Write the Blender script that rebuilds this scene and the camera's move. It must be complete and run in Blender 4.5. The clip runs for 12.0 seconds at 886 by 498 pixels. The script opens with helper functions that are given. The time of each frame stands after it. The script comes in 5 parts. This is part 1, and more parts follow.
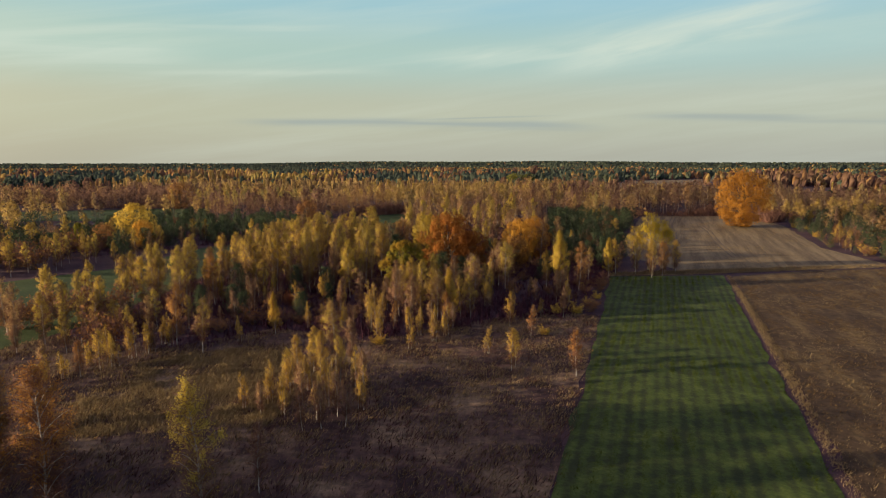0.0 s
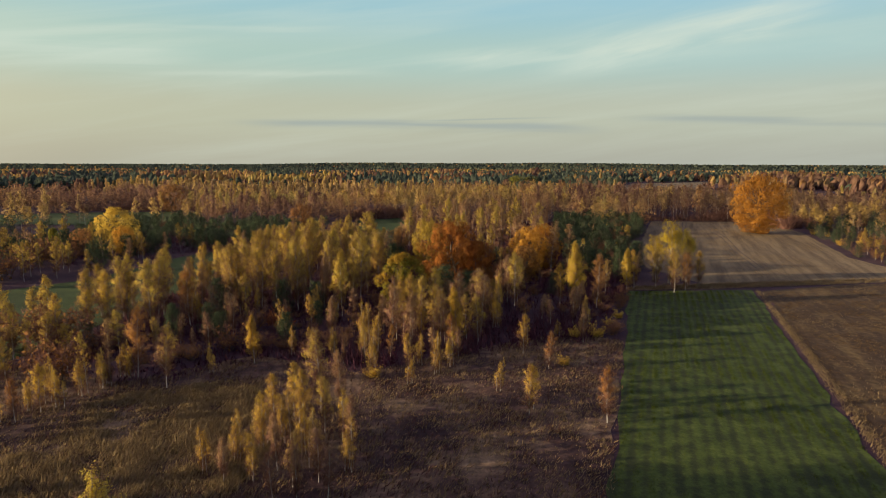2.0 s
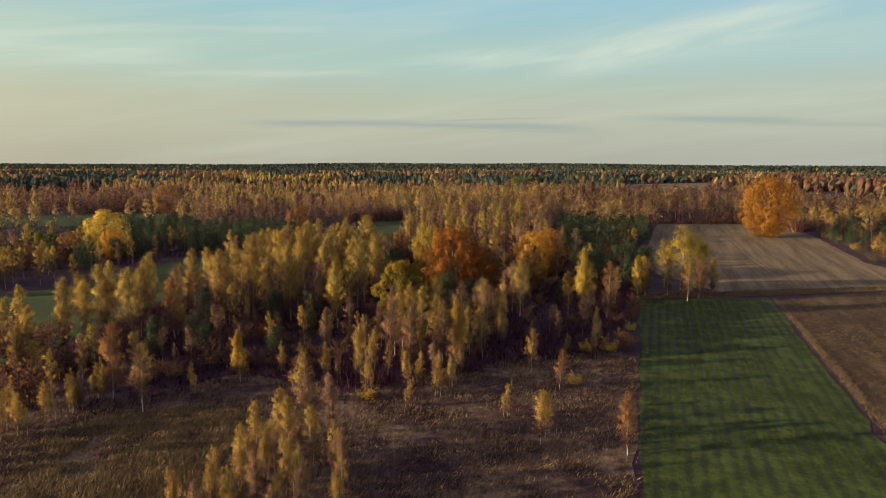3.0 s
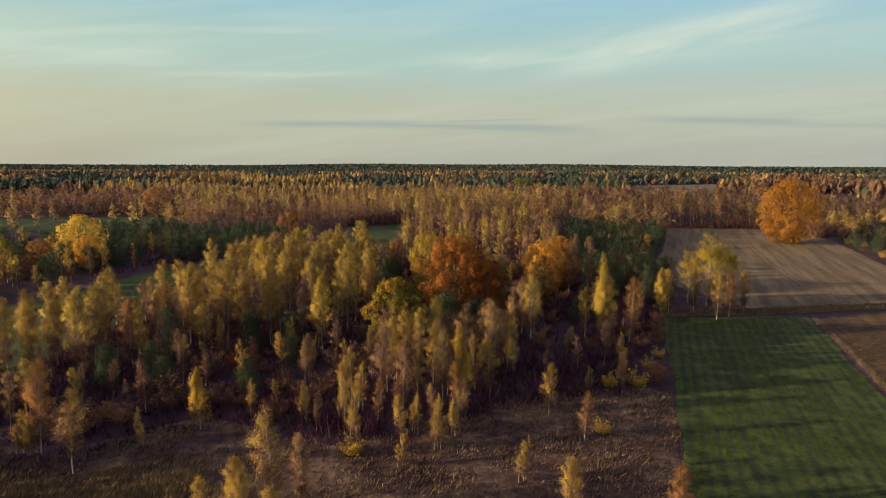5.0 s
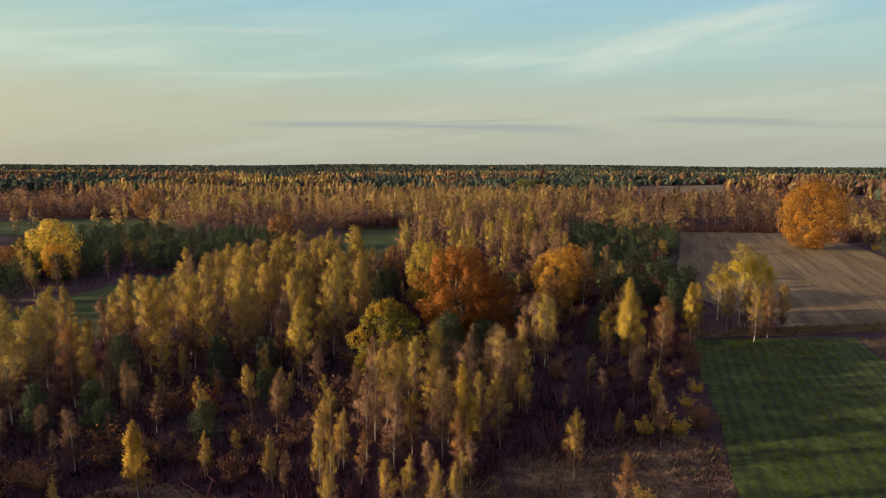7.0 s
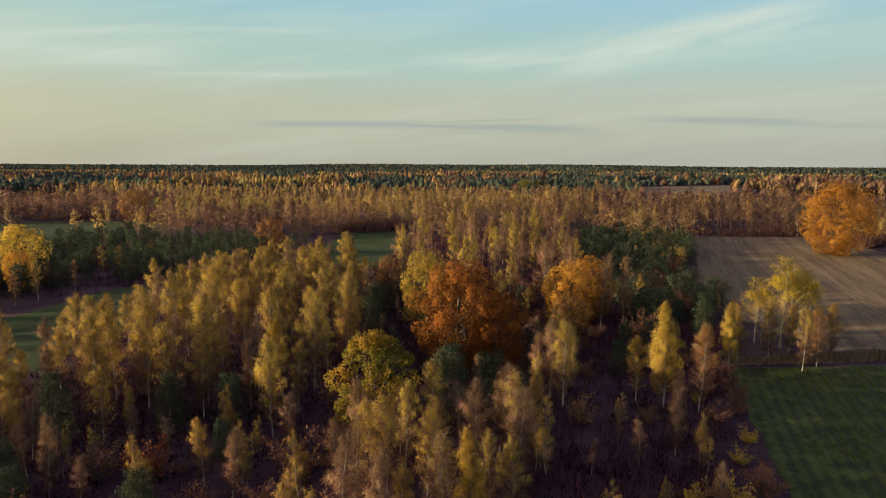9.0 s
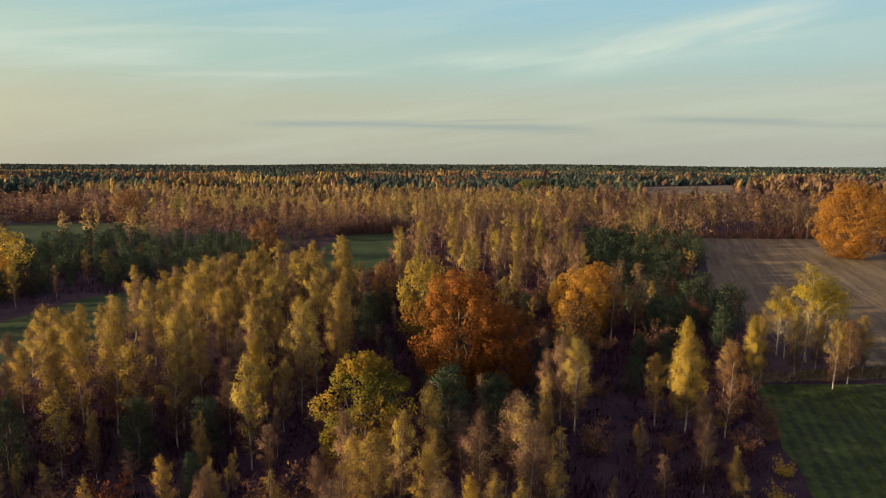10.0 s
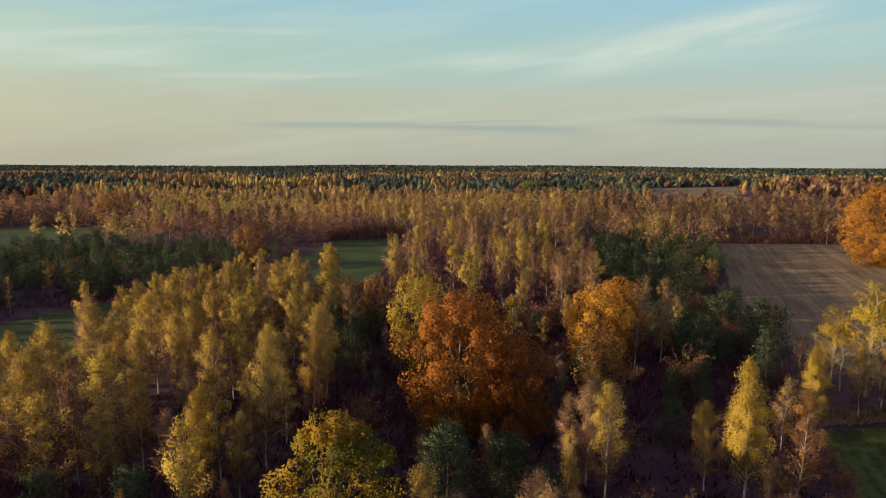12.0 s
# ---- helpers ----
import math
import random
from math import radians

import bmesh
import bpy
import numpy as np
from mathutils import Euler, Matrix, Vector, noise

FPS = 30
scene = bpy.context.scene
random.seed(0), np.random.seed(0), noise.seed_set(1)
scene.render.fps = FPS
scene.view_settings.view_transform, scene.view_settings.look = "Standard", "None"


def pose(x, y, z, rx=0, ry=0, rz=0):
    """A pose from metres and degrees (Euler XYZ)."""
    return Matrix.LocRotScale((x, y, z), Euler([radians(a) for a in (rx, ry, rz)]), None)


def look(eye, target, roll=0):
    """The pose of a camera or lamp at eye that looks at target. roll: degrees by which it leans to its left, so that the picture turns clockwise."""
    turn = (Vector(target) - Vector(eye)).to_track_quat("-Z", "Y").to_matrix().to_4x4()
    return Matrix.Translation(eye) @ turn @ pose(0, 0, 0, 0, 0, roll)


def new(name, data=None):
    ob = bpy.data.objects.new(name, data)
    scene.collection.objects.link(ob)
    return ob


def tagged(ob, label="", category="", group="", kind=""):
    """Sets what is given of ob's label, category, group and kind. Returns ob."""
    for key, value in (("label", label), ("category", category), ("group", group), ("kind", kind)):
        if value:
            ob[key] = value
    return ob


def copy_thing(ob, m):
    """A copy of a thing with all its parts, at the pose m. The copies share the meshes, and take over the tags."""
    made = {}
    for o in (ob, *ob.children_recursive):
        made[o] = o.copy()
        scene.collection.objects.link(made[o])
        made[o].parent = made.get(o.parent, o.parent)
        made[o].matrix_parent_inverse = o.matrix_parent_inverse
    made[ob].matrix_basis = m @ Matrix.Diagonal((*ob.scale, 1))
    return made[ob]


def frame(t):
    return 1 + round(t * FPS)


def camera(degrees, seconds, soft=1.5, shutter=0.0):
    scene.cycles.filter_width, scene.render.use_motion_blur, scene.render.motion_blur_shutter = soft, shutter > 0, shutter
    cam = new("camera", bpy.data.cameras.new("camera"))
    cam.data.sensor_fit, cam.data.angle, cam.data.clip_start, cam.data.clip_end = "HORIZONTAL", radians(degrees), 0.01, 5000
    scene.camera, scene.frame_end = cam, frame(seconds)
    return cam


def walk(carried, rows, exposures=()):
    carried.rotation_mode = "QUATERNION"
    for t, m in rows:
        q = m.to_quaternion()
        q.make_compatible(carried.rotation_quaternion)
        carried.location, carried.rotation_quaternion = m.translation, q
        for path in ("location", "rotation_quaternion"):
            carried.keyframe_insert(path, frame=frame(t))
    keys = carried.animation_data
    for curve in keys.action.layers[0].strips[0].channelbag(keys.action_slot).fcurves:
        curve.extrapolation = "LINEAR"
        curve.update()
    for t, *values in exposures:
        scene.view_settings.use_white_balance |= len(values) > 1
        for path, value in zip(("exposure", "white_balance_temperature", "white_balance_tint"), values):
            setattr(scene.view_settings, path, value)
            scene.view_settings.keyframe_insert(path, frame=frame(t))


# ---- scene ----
cam = camera(73.3, 12.0, soft=1.0)
METRES, EYE, TILT, LEAN, TURN = 85.0, 29.6, -8.3, 0.0, 0.0
ROWS = [
    (0.0, 0.0, 0.0, 0.0, -0.0, 0.0, 0.0),
    (0.5, -0.0027, 0.0386, 0.0067, -0.01, 0.04, -0.06),
    (1.0, -0.005, 0.078, 0.0136, -0.03, 0.07, -0.11),
    (1.5, -0.0068, 0.1179, 0.0204, -0.03, 0.1, -0.16),
    (2.0, -0.0085, 0.1581, 0.0278, -0.04, 0.13, -0.19),
    (2.5, -0.0098, 0.1985, 0.0357, -0.02, 0.15, -0.22),
    (3.0, -0.0108, 0.2392, 0.0437, -0.0, 0.15, -0.24),
    (5.0, -0.0111, 0.4028, 0.0713, 0.06, 0.23, -0.29),
    (5.5, -0.0109, 0.4445, 0.0773, 0.09, 0.24, -0.31),
    (6.0, -0.0107, 0.4861, 0.0837, 0.12, 0.26, -0.32),
    (6.5, -0.0102, 0.5277, 0.0903, 0.15, 0.26, -0.32),
    (8.5, -0.0089, 0.6935, 0.1169, 0.26, 0.25, -0.34),
    (9.0, -0.0087, 0.7356, 0.1242, 0.26, 0.24, -0.37),
    (9.5, -0.0088, 0.7779, 0.1311, 0.26, 0.24, -0.38),
    (10.0, -0.0083, 0.8199, 0.1377, 0.27, 0.23, -0.36),
    (10.5, -0.0078, 0.8619, 0.144, 0.24, 0.24, -0.37),
    (11.0, -0.0071, 0.9032, 0.1499, 0.24, 0.26, -0.36),
    (11.5, -0.0067, 0.9451, 0.1553, 0.23, 0.3, -0.37),
    (12.0, -0.0065, 0.9865, 0.1611, 0.22, 0.33, -0.36),
]
walk(cam, [(t, pose(0, 0, EYE, TILT, LEAN, TURN) @ pose(METRES * x, METRES * y, METRES * z, 90 + pitch, roll, yaw)) for t, x, y, z, yaw, pitch, roll in ROWS])

# ---- world, sun, exposure ----
SUN_AZ, SUN_EL = 260.0, 10.0
sun_from = Vector((math.sin(radians(SUN_AZ)) * math.cos(radians(SUN_EL)), math.cos(radians(SUN_AZ)) * math.cos(radians(SUN_EL)), math.sin(radians(SUN_EL))))
sun = new("sun", bpy.data.lights.new("sun", "SUN"))
sun.data.energy, sun.data.angle, sun.data.color = 6.2, radians(0.6), (1.0, 0.80, 0.53)
sun.matrix_basis = look(sun_from * 100, (0, 0, 0))
scene.view_settings.exposure = 0.80

world = bpy.data.worlds.new("evening_sky")
scene.world = world
world.use_nodes = True
wn, wl = world.node_tree.nodes, world.node_tree.links
wn.clear()


def wnode(kind, **sets):
    n = wn.new(kind)
    for k, v in sets.items():
        n.inputs[k].default_value = v
    return n


def wmath(op, a, b=None, c=None):
    n = wn.new("ShaderNodeMath")
    n.operation = op
    for i, v in enumerate((a, b, c)):
        if v is None:
            continue
        if isinstance(v, (int, float)):
            n.inputs[i].default_value = v
        else:
            wl.new(v, n.inputs[i])
    return n.outputs[0]


def wmix(fac, a, b, blend="MIX"):
    n = wn.new("ShaderNodeMix")
    n.data_type, n.blend_type = "RGBA", blend
    for i, v in ((0, fac), (6, a), (7, b)):
        if isinstance(v, (int, float, tuple)):
            n.inputs[i].default_value = v
        else:
            wl.new(v, n.inputs[i])
    return n.outputs[2]


sky = wn.new("ShaderNodeTexSky")
sky.sky_type, sky.sun_disc = "NISHITA", False
sky.sun_elevation, sky.sun_rotation = radians(SUN_EL), radians(SUN_AZ)
sky.air_density, sky.dust_density, sky.ozone_density = 1.0, 1.5, 1.0
coord = wn.new("ShaderNodeTexCoord")
sep = wn.new("ShaderNodeSeparateXYZ")
wl.new(coord.outputs["Generated"], sep.inputs[0])
dx, dy, dz = sep.outputs
# smooth evening gradient over the whole dome: cream at the horizon, pale turquoise above
ramp = wn.new("ShaderNodeValToRGB")
wl.new(wmath("MULTIPLY", dz, 1.0), ramp.inputs[0])
ramp.color_ramp.interpolation = "EASE"
stops = ((0.0, (0.455, 0.455, 0.375)), (0.085, (0.51, 0.53, 0.415)), (0.17, (0.44, 0.605, 0.555)), (0.25, (0.35, 0.585, 0.66)), (0.45, (0.31, 0.37, 0.60)), (1.0, (0.26, 0.24, 0.53)))
while len(ramp.color_ramp.elements) < len(stops):
    ramp.color_ramp.elements.new(0.5)
for e, (p, c) in zip(ramp.color_ramp.elements, stops):
    e.position, e.color = p, (*c, 1)
# the side towards the sun is warmer, the far side greyer
side = wmath("MULTIPLY_ADD", dx, -0.5, 0.5)
tint = wmix(side, (0.92, 0.98, 1.08, 1), (1.07, 1.02, 0.90, 1))
base_sky = wmix(1.0, ramp.outputs[0], tint, "MULTIPLY")
nish = wmix(1.0, sky.outputs[0], (0.1, 0.1, 0.1, 1), "MULTIPLY")
base_sky = wmix(0.12, base_sky, nish)
# bright air round the low sun, outside the view
toward = wn.new("ShaderNodeVectorMath")
toward.operation = "DOT_PRODUCT"
wl.new(coord.outputs["Generated"], toward.inputs[0])
toward.inputs[1].default_value = sun_from
glow = wmath("POWER", wmath("MAXIMUM", toward.outputs["Value"], 0.0), 5.0)
base_sky = wmix(glow, base_sky, (2.1, 1.55, 1.0, 1))
# thin high cloud, drawn out along the horizon; az and el are tangents of the direction
fwd = wmath("MAXIMUM", dy, 0.05)
az = wmath("DIVIDE", dx, fwd)
el = wmath("DIVIDE", dz, fwd)


def streaks(sx, sy, tilt, lo, hi, seed, detail=6.0):
    cv = wn.new("ShaderNodeCombineXYZ")
    wl.new(wmath("MULTIPLY", az, sx), cv.inputs[0])
    wl.new(wmath("MULTIPLY", wmath("MULTIPLY_ADD", az, tilt, el), sy), cv.inputs[1])
    cv.inputs[2].default_value = seed
    nz = wnode("ShaderNodeTexNoise", Scale=1.0, Detail=detail, Roughness=0.55, Distortion=0.6)
    wl.new(cv.outputs[0], nz.inputs["Vector"])
    mr = wnode("ShaderNodeMapRange")
    mr.interpolation_type = "SMOOTHSTEP"
    wl.new(nz.outputs[0], mr.inputs[0])
    mr.inputs[1].default_value, mr.inputs[2].default_value = lo, hi
    return mr.outputs[0]


def band(a0, e0, slope, bend, a_lo, a_hi, thick, wisp, feather=1.6):
    """A cloud drawn out along a bent line, feathered by the noise wisp."""
    u = wmath("SUBTRACT", az, a0)
    line = wmath("ADD", wmath("MULTIPLY_ADD", u, slope, e0), wmath("MULTIPLY", wmath("MULTIPLY", u, u), bend))
    off = wmath("ADD", wmath("SUBTRACT", el, line), wmath("MULTIPLY_ADD", wisp, thick * feather, -thick * feather / 2))
    d = wmath("DIVIDE", off, thick)
    across = wmath("POWER", 2.718, wmath("MULTIPLY", wmath("MULTIPLY", d, d), -1.0))
    ends = []
    for lo, hi in ((a_lo - 0.06, a_lo + 0.1), (a_hi + 0.06, a_hi - 0.1)):
        mr = wnode("ShaderNodeMapRange")
        mr.interpolation_type = "SMOOTHSTEP"
        wl.new(az, mr.inputs[0])
        mr.inputs[1].default_value, mr.inputs[2].default_value = lo, hi
        ends.append(mr.outputs[0])
    return wmath("MULTIPLY", across, wmath("MULTIPLY", ends[0], ends[1]))


wisp_a, wisp_b, wisp_c = streaks(3.2, 26.0, -0.22, 0.25, 0.75, 8.4), streaks(2.0, 34.0, 0.0, 0.3, 0.7, 5.5), streaks(7.0, 40.0, -0.25, 0.3, 0.7, 2.2)
thin = wmath("MULTIPLY_ADD", wisp_c, 0.3, 0.55)
plume = wmath("MULTIPLY", wmath("MAXIMUM", band(0.43, 0.216, 0.21, 0.0, 0.18, 0.62, 0.024, wisp_a, 1.3), wmath("MULTIPLY", band(0.16, 0.170, 0.05, 0.1, -0.02, 0.36, 0.010, wisp_a), 0.7)), thin)
veil = wmath("MAXIMUM", wmath("MULTIPLY", band(-0.30, 0.144, 0.0, 0.0, -0.50, -0.10, 0.005, wisp_b), 0.30), wmath("MULTIPLY", band(-0.31, 0.214, 0.0, 0.0, -0.50, -0.18, 0.005, wisp_b), 0.22))
veil = wmath("MAXIMUM", veil, wmath("MULTIPLY", band(-0.62, 0.185, -0.02, 0.0, -0.95, -0.40, 0.03, wisp_b), 0.4))
haze = wmath("MULTIPLY", streaks(1.4, 18.0, -0.12, 0.4, 0.8, 3.1), 0.28)
high = wmath("MINIMUM", wmath("ADD", wmath("ADD", haze, wmath("MULTIPLY", plume, 0.95)), veil), 1.0)
base_sky = wmix(wmath("MULTIPLY", high, 0.9), base_sky, (0.66, 0.73, 0.62, 1))
low = wmath("MAXIMUM", band(-0.02, 0.0625, -0.02, -0.03, -0.32, 0.24, 0.0056, wisp_b, 1.2), wmath("MULTIPLY", band(0.46, 0.0715, -0.01, 0.0, 0.32, 0.62, 0.0060, wisp_b, 1.2), 0.9))
low = wmath("MAXIMUM", low, wmath("MULTIPLY", band(0.05, 0.0715, 0.03, 0.0, -0.06, 0.17, 0.0015, wisp_b), 0.7))
low = wmath("MAXIMUM", low, wmath("MULTIPLY", band(0.66, 0.066, 0.0, 0.0, 0.5, 0.9, 0.004, wisp_b), 0.5))
base_sky = wmix(wmath("MULTIPLY", low, 0.72), base_sky, (0.335, 0.39, 0.375, 1))
bg = wnode("ShaderNodeBackground", Strength=0.60)
wl.new(base_sky, bg.inputs[0])
out = wn.new("ShaderNodeOutputWorld")
wl.new(bg.outputs[0], out.inputs[0])


# ---- materials ----
def mat(name):
    m = bpy.data.materials.new(name)
    m.use_nodes = True
    m.node_tree.nodes.clear()
    return m, m.node_tree.nodes, m.node_tree.links


def ramp_node(nodes, stops):
    r = nodes.new("ShaderNodeValToRGB")
    while len(r.color_ramp.elements) < len(stops):
        r.color_ramp.elements.new(0.5)
    for e, (p, c) in zip(r.color_ramp.elements, stops):
        e.position, e.color = p, (*c, 1)
    return r


def noise_node(nodes, links, vec, scale, detail=4.0, rough=0.6):
    n = nodes.new("ShaderNodeTexNoise")
    n.inputs["Scale"].default_value, n.inputs["Detail"].default_value, n.inputs["Roughness"].default_value = scale, detail, rough
    if vec is not None:
        links.new(vec, n.inputs["Vector"])
    return n.outputs[0]


def mix_node(nodes, links, fac, a, b, blend="MIX"):
    n = nodes.new("ShaderNodeMix")
    n.data_type, n.blend_type = "RGBA", blend
    for i, v in ((0, fac), (6, a), (7, b)):
        if isinstance(v, (int, float, tuple)):
            n.inputs[i].default_value = v
        else:
            links.new(v, n.inputs[i])
    return n.outputs[2]


def leaf_material(name, dark, mid, light, through_light=0.5, patch=0.0, second=None):
    """Leaves: three tones by leaf, a shift by tree, and light that passes through. patch: share of a second tone in clumps."""
    m, n, l = mat(name)
    geo, info = n.new("ShaderNodeNewGeometry"), n.new("ShaderNodeObjectInfo")
    soften = lambda c: tuple(0.6 * p + 0.4 * q for p, q in zip(c, mid))
    r = ramp_node(n, ((0.0, soften(dark)), (0.5, mid), (1.0, soften(light))))
    l.new(geo.outputs["Random Per Island"], r.inputs[0])
    colour = r.outputs[0]
    if second:
        f = noise_node(n, l, geo.outputs["Position"], 0.22, 3.0)
        mr = n.new("ShaderNodeMapRange")
        l.new(f, mr.inputs[0])
        mr.inputs[1].default_value, mr.inputs[2].default_value, mr.inputs[4].default_value = 0.42, 0.62, patch
        colour = mix_node(n, l, mr.outputs[0], colour, (*second, 1))
    hsv = n.new("ShaderNodeHueSaturation")
    for key, span, mid_v in (("Hue", 0.012, 0.5), ("Value", 0.26, 1.0)):
        mr = n.new("ShaderNodeMapRange")
        l.new(info.outputs["Random"], mr.inputs[0])
        mr.inputs[3].default_value, mr.inputs[4].default_value = mid_v - span / 2, mid_v + span / 2
        l.new(mr.outputs[0], hsv.inputs[key])
    l.new(colour, hsv.inputs["Color"])
    dif, tra, mx, o = n.new("ShaderNodeBsdfDiffuse"), n.new("ShaderNodeBsdfTranslucent"), n.new("ShaderNodeMixShader"), n.new("ShaderNodeOutputMaterial")
    l.new(hsv.outputs[0], dif.inputs[0])
    l.new(hsv.outputs[0], tra.inputs[0])
    mx.inputs[0].default_value = through_light
    l.new(dif.outputs[0], mx.inputs[1])
    l.new(tra.outputs[0], mx.inputs[2])
    l.new(mx.outputs[0], o.inputs[0])
    return m


def solid_material(name, tones, scale, rough=0.9, bump=0.3, stretch=(1, 1, 1), coords="Object", fine=None, turn=0.0, grain=0.35):
    """A rough surface: tones by noise at one scale, finer grain over it, and relief."""
    m, n, l = mat(name)
    tc, mp = n.new("ShaderNodeTexCoord"), n.new("ShaderNodeMapping")
    rot = n.new("ShaderNodeMapping")
    rot.inputs["Rotation"].default_value[2] = radians(turn)
    l.new(tc.outputs[coords], rot.inputs[0])
    l.new(rot.outputs[0], mp.inputs[0])
    mp.inputs["Scale"].default_value = stretch
    f = noise_node(n, l, mp.outputs[0], scale, 6.0, 0.65)
    r = ramp_node(n, tones)
    l.new(f, r.inputs[0])
    g = noise_node(n, l, rot.outputs[0] if fine else mp.outputs[0], fine or scale * 9, 4.0, 0.7)
    gr = ramp_node(n, ((0.3, (1 - grain,) * 3), (0.7, (1 + grain,) * 3)))
    l.new(g, gr.inputs[0])
    colour = mix_node(n, l, 0.8, r.outputs[0], gr.outputs[0], "MULTIPLY")
    p, o = n.new("ShaderNodeBsdfPrincipled"), n.new("ShaderNodeOutputMaterial")
    p.inputs["Roughness"].default_value = rough
    p.inputs["Specular IOR Level"].default_value = 0.15
    l.new(colour, p.inputs["Base Color"])
    b = n.new("ShaderNodeBump")
    b.inputs["Strength"].default_value, b.inputs["Distance"].default_value = bump, 0.15
    l.new(g, b.inputs["Height"])
    l.new(b.outputs[0], p.inputs["Normal"])
    l.new(p.outputs[0], o.inputs[0])
    return m


M_BIRCH_BARK = solid_material("birch_bark", ((0.3, (0.12, 0.10, 0.08)), (0.45, (0.32, 0.285, 0.24)), (0.8, (0.47, 0.43, 0.37))), 1.6, 0.7, 0.1, (1, 1, 3.5))
M_DARK_BARK = solid_material("dark_bark", ((0.3, (0.055, 0.04, 0.03)), (0.7, (0.13, 0.10, 0.075))), 2.0, 0.95, 0.5, (1, 1, 0.3))
M_POPLAR_BARK = solid_material("aspen_bark", ((0.3, (0.17, 0.155, 0.11)), (0.7, (0.31, 0.285, 0.21))), 2.0, 0.85, 0.2)
M_TWIG = leaf_material("twigs", (0.10, 0.052, 0.044), (0.165, 0.086, 0.064), (0.24, 0.13, 0.085), 0.2)
M_TWIG_RED = leaf_material("red_brown_twigs", (0.07, 0.03, 0.028), (0.12, 0.045, 0.035), (0.18, 0.07, 0.04), 0.0)
L_GOLD = leaf_material("golden_birch_leaves", (0.43, 0.278, 0.044), (0.55, 0.368, 0.058), (0.63, 0.44, 0.078))
L_YGOLD = leaf_material("yellow_birch_leaves", (0.36, 0.242, 0.042), (0.47, 0.328, 0.053), (0.56, 0.41, 0.078))
L_DULLGOLD = leaf_material("dull_gold_leaves", (0.20, 0.13, 0.025), (0.29, 0.19, 0.035), (0.38, 0.26, 0.05))
L_RUSSET = leaf_material("russet_leaves", (0.17, 0.085, 0.035), (0.24, 0.12, 0.045), (0.32, 0.165, 0.06))
L_OCHRE = leaf_material("ochre_birch_leaves", (0.40, 0.285, 0.052), (0.51, 0.37, 0.066), (0.59, 0.44, 0.088))
L_ORANGE = leaf_material("orange_birch_leaves", (0.32, 0.155, 0.04), (0.42, 0.205, 0.05), (0.52, 0.29, 0.075))
L_PALE = leaf_material("faded_birch_leaves", (0.34, 0.215, 0.09), (0.43, 0.28, 0.115), (0.51, 0.345, 0.145))
L_YELLOW = leaf_material("yellow_aspen_leaves", (0.36, 0.25, 0.025), (0.46, 0.33, 0.03), (0.54, 0.40, 0.045))
L_OAK = leaf_material("orange_oak_leaves", (0.29, 0.13, 0.024), (0.43, 0.21, 0.038), (0.53, 0.285, 0.052))
L_RUST = leaf_material("rust_oak_leaves", (0.18, 0.062, 0.02), (0.29, 0.11, 0.027), (0.41, 0.18, 0.038), patch=0.6, second=(0.24, 0.11, 0.03))
L_GREEN = leaf_material("green_and_yellow_leaves", (0.07, 0.072, 0.016), (0.125, 0.122, 0.023), (0.21, 0.185, 0.034), patch=0.6, second=(0.40, 0.22, 0.03))
L_BROWN = leaf_material("brown_leaves", (0.10, 0.05, 0.022), (0.19, 0.095, 0.036), (0.30, 0.155, 0.055))
L_RED = leaf_material("dull_red_leaves", (0.13, 0.04, 0.02), (0.22, 0.07, 0.03), (0.32, 0.12, 0.04))
L_PINE = leaf_material("pine_needles", (0.028, 0.042, 0.026), (0.052, 0.070, 0.038), (0.105, 0.125, 0.058), 0.25)
L_OLIVE = leaf_material("olive_willow_leaves", (0.09, 0.09, 0.022), (0.16, 0.15, 0.035), (0.25, 0.22, 0.05))
L_STRAW = leaf_material("dry_straw_grass", (0.14, 0.094, 0.05), (0.22, 0.155, 0.08), (0.33, 0.24, 0.125), 0.3)
L_HERB = leaf_material("brown_dead_herbs", (0.058, 0.030, 0.026), (0.092, 0.048, 0.038), (0.135, 0.074, 0.05), 0.15)
L_WEED = leaf_material("ochre_dry_weeds", (0.065, 0.037, 0.022), (0.105, 0.064, 0.03), (0.165, 0.105, 0.042), 0.2)
L_THICKET = leaf_material("thicket_rods", (0.034, 0.013, 0.023), (0.060, 0.024, 0.035), (0.11, 0.045, 0.05), 0.1)
L_CROP = leaf_material("green_winter_crop", (0.036, 0.046, 0.007), (0.058, 0.074, 0.010), (0.088, 0.104, 0.016), 0.35)


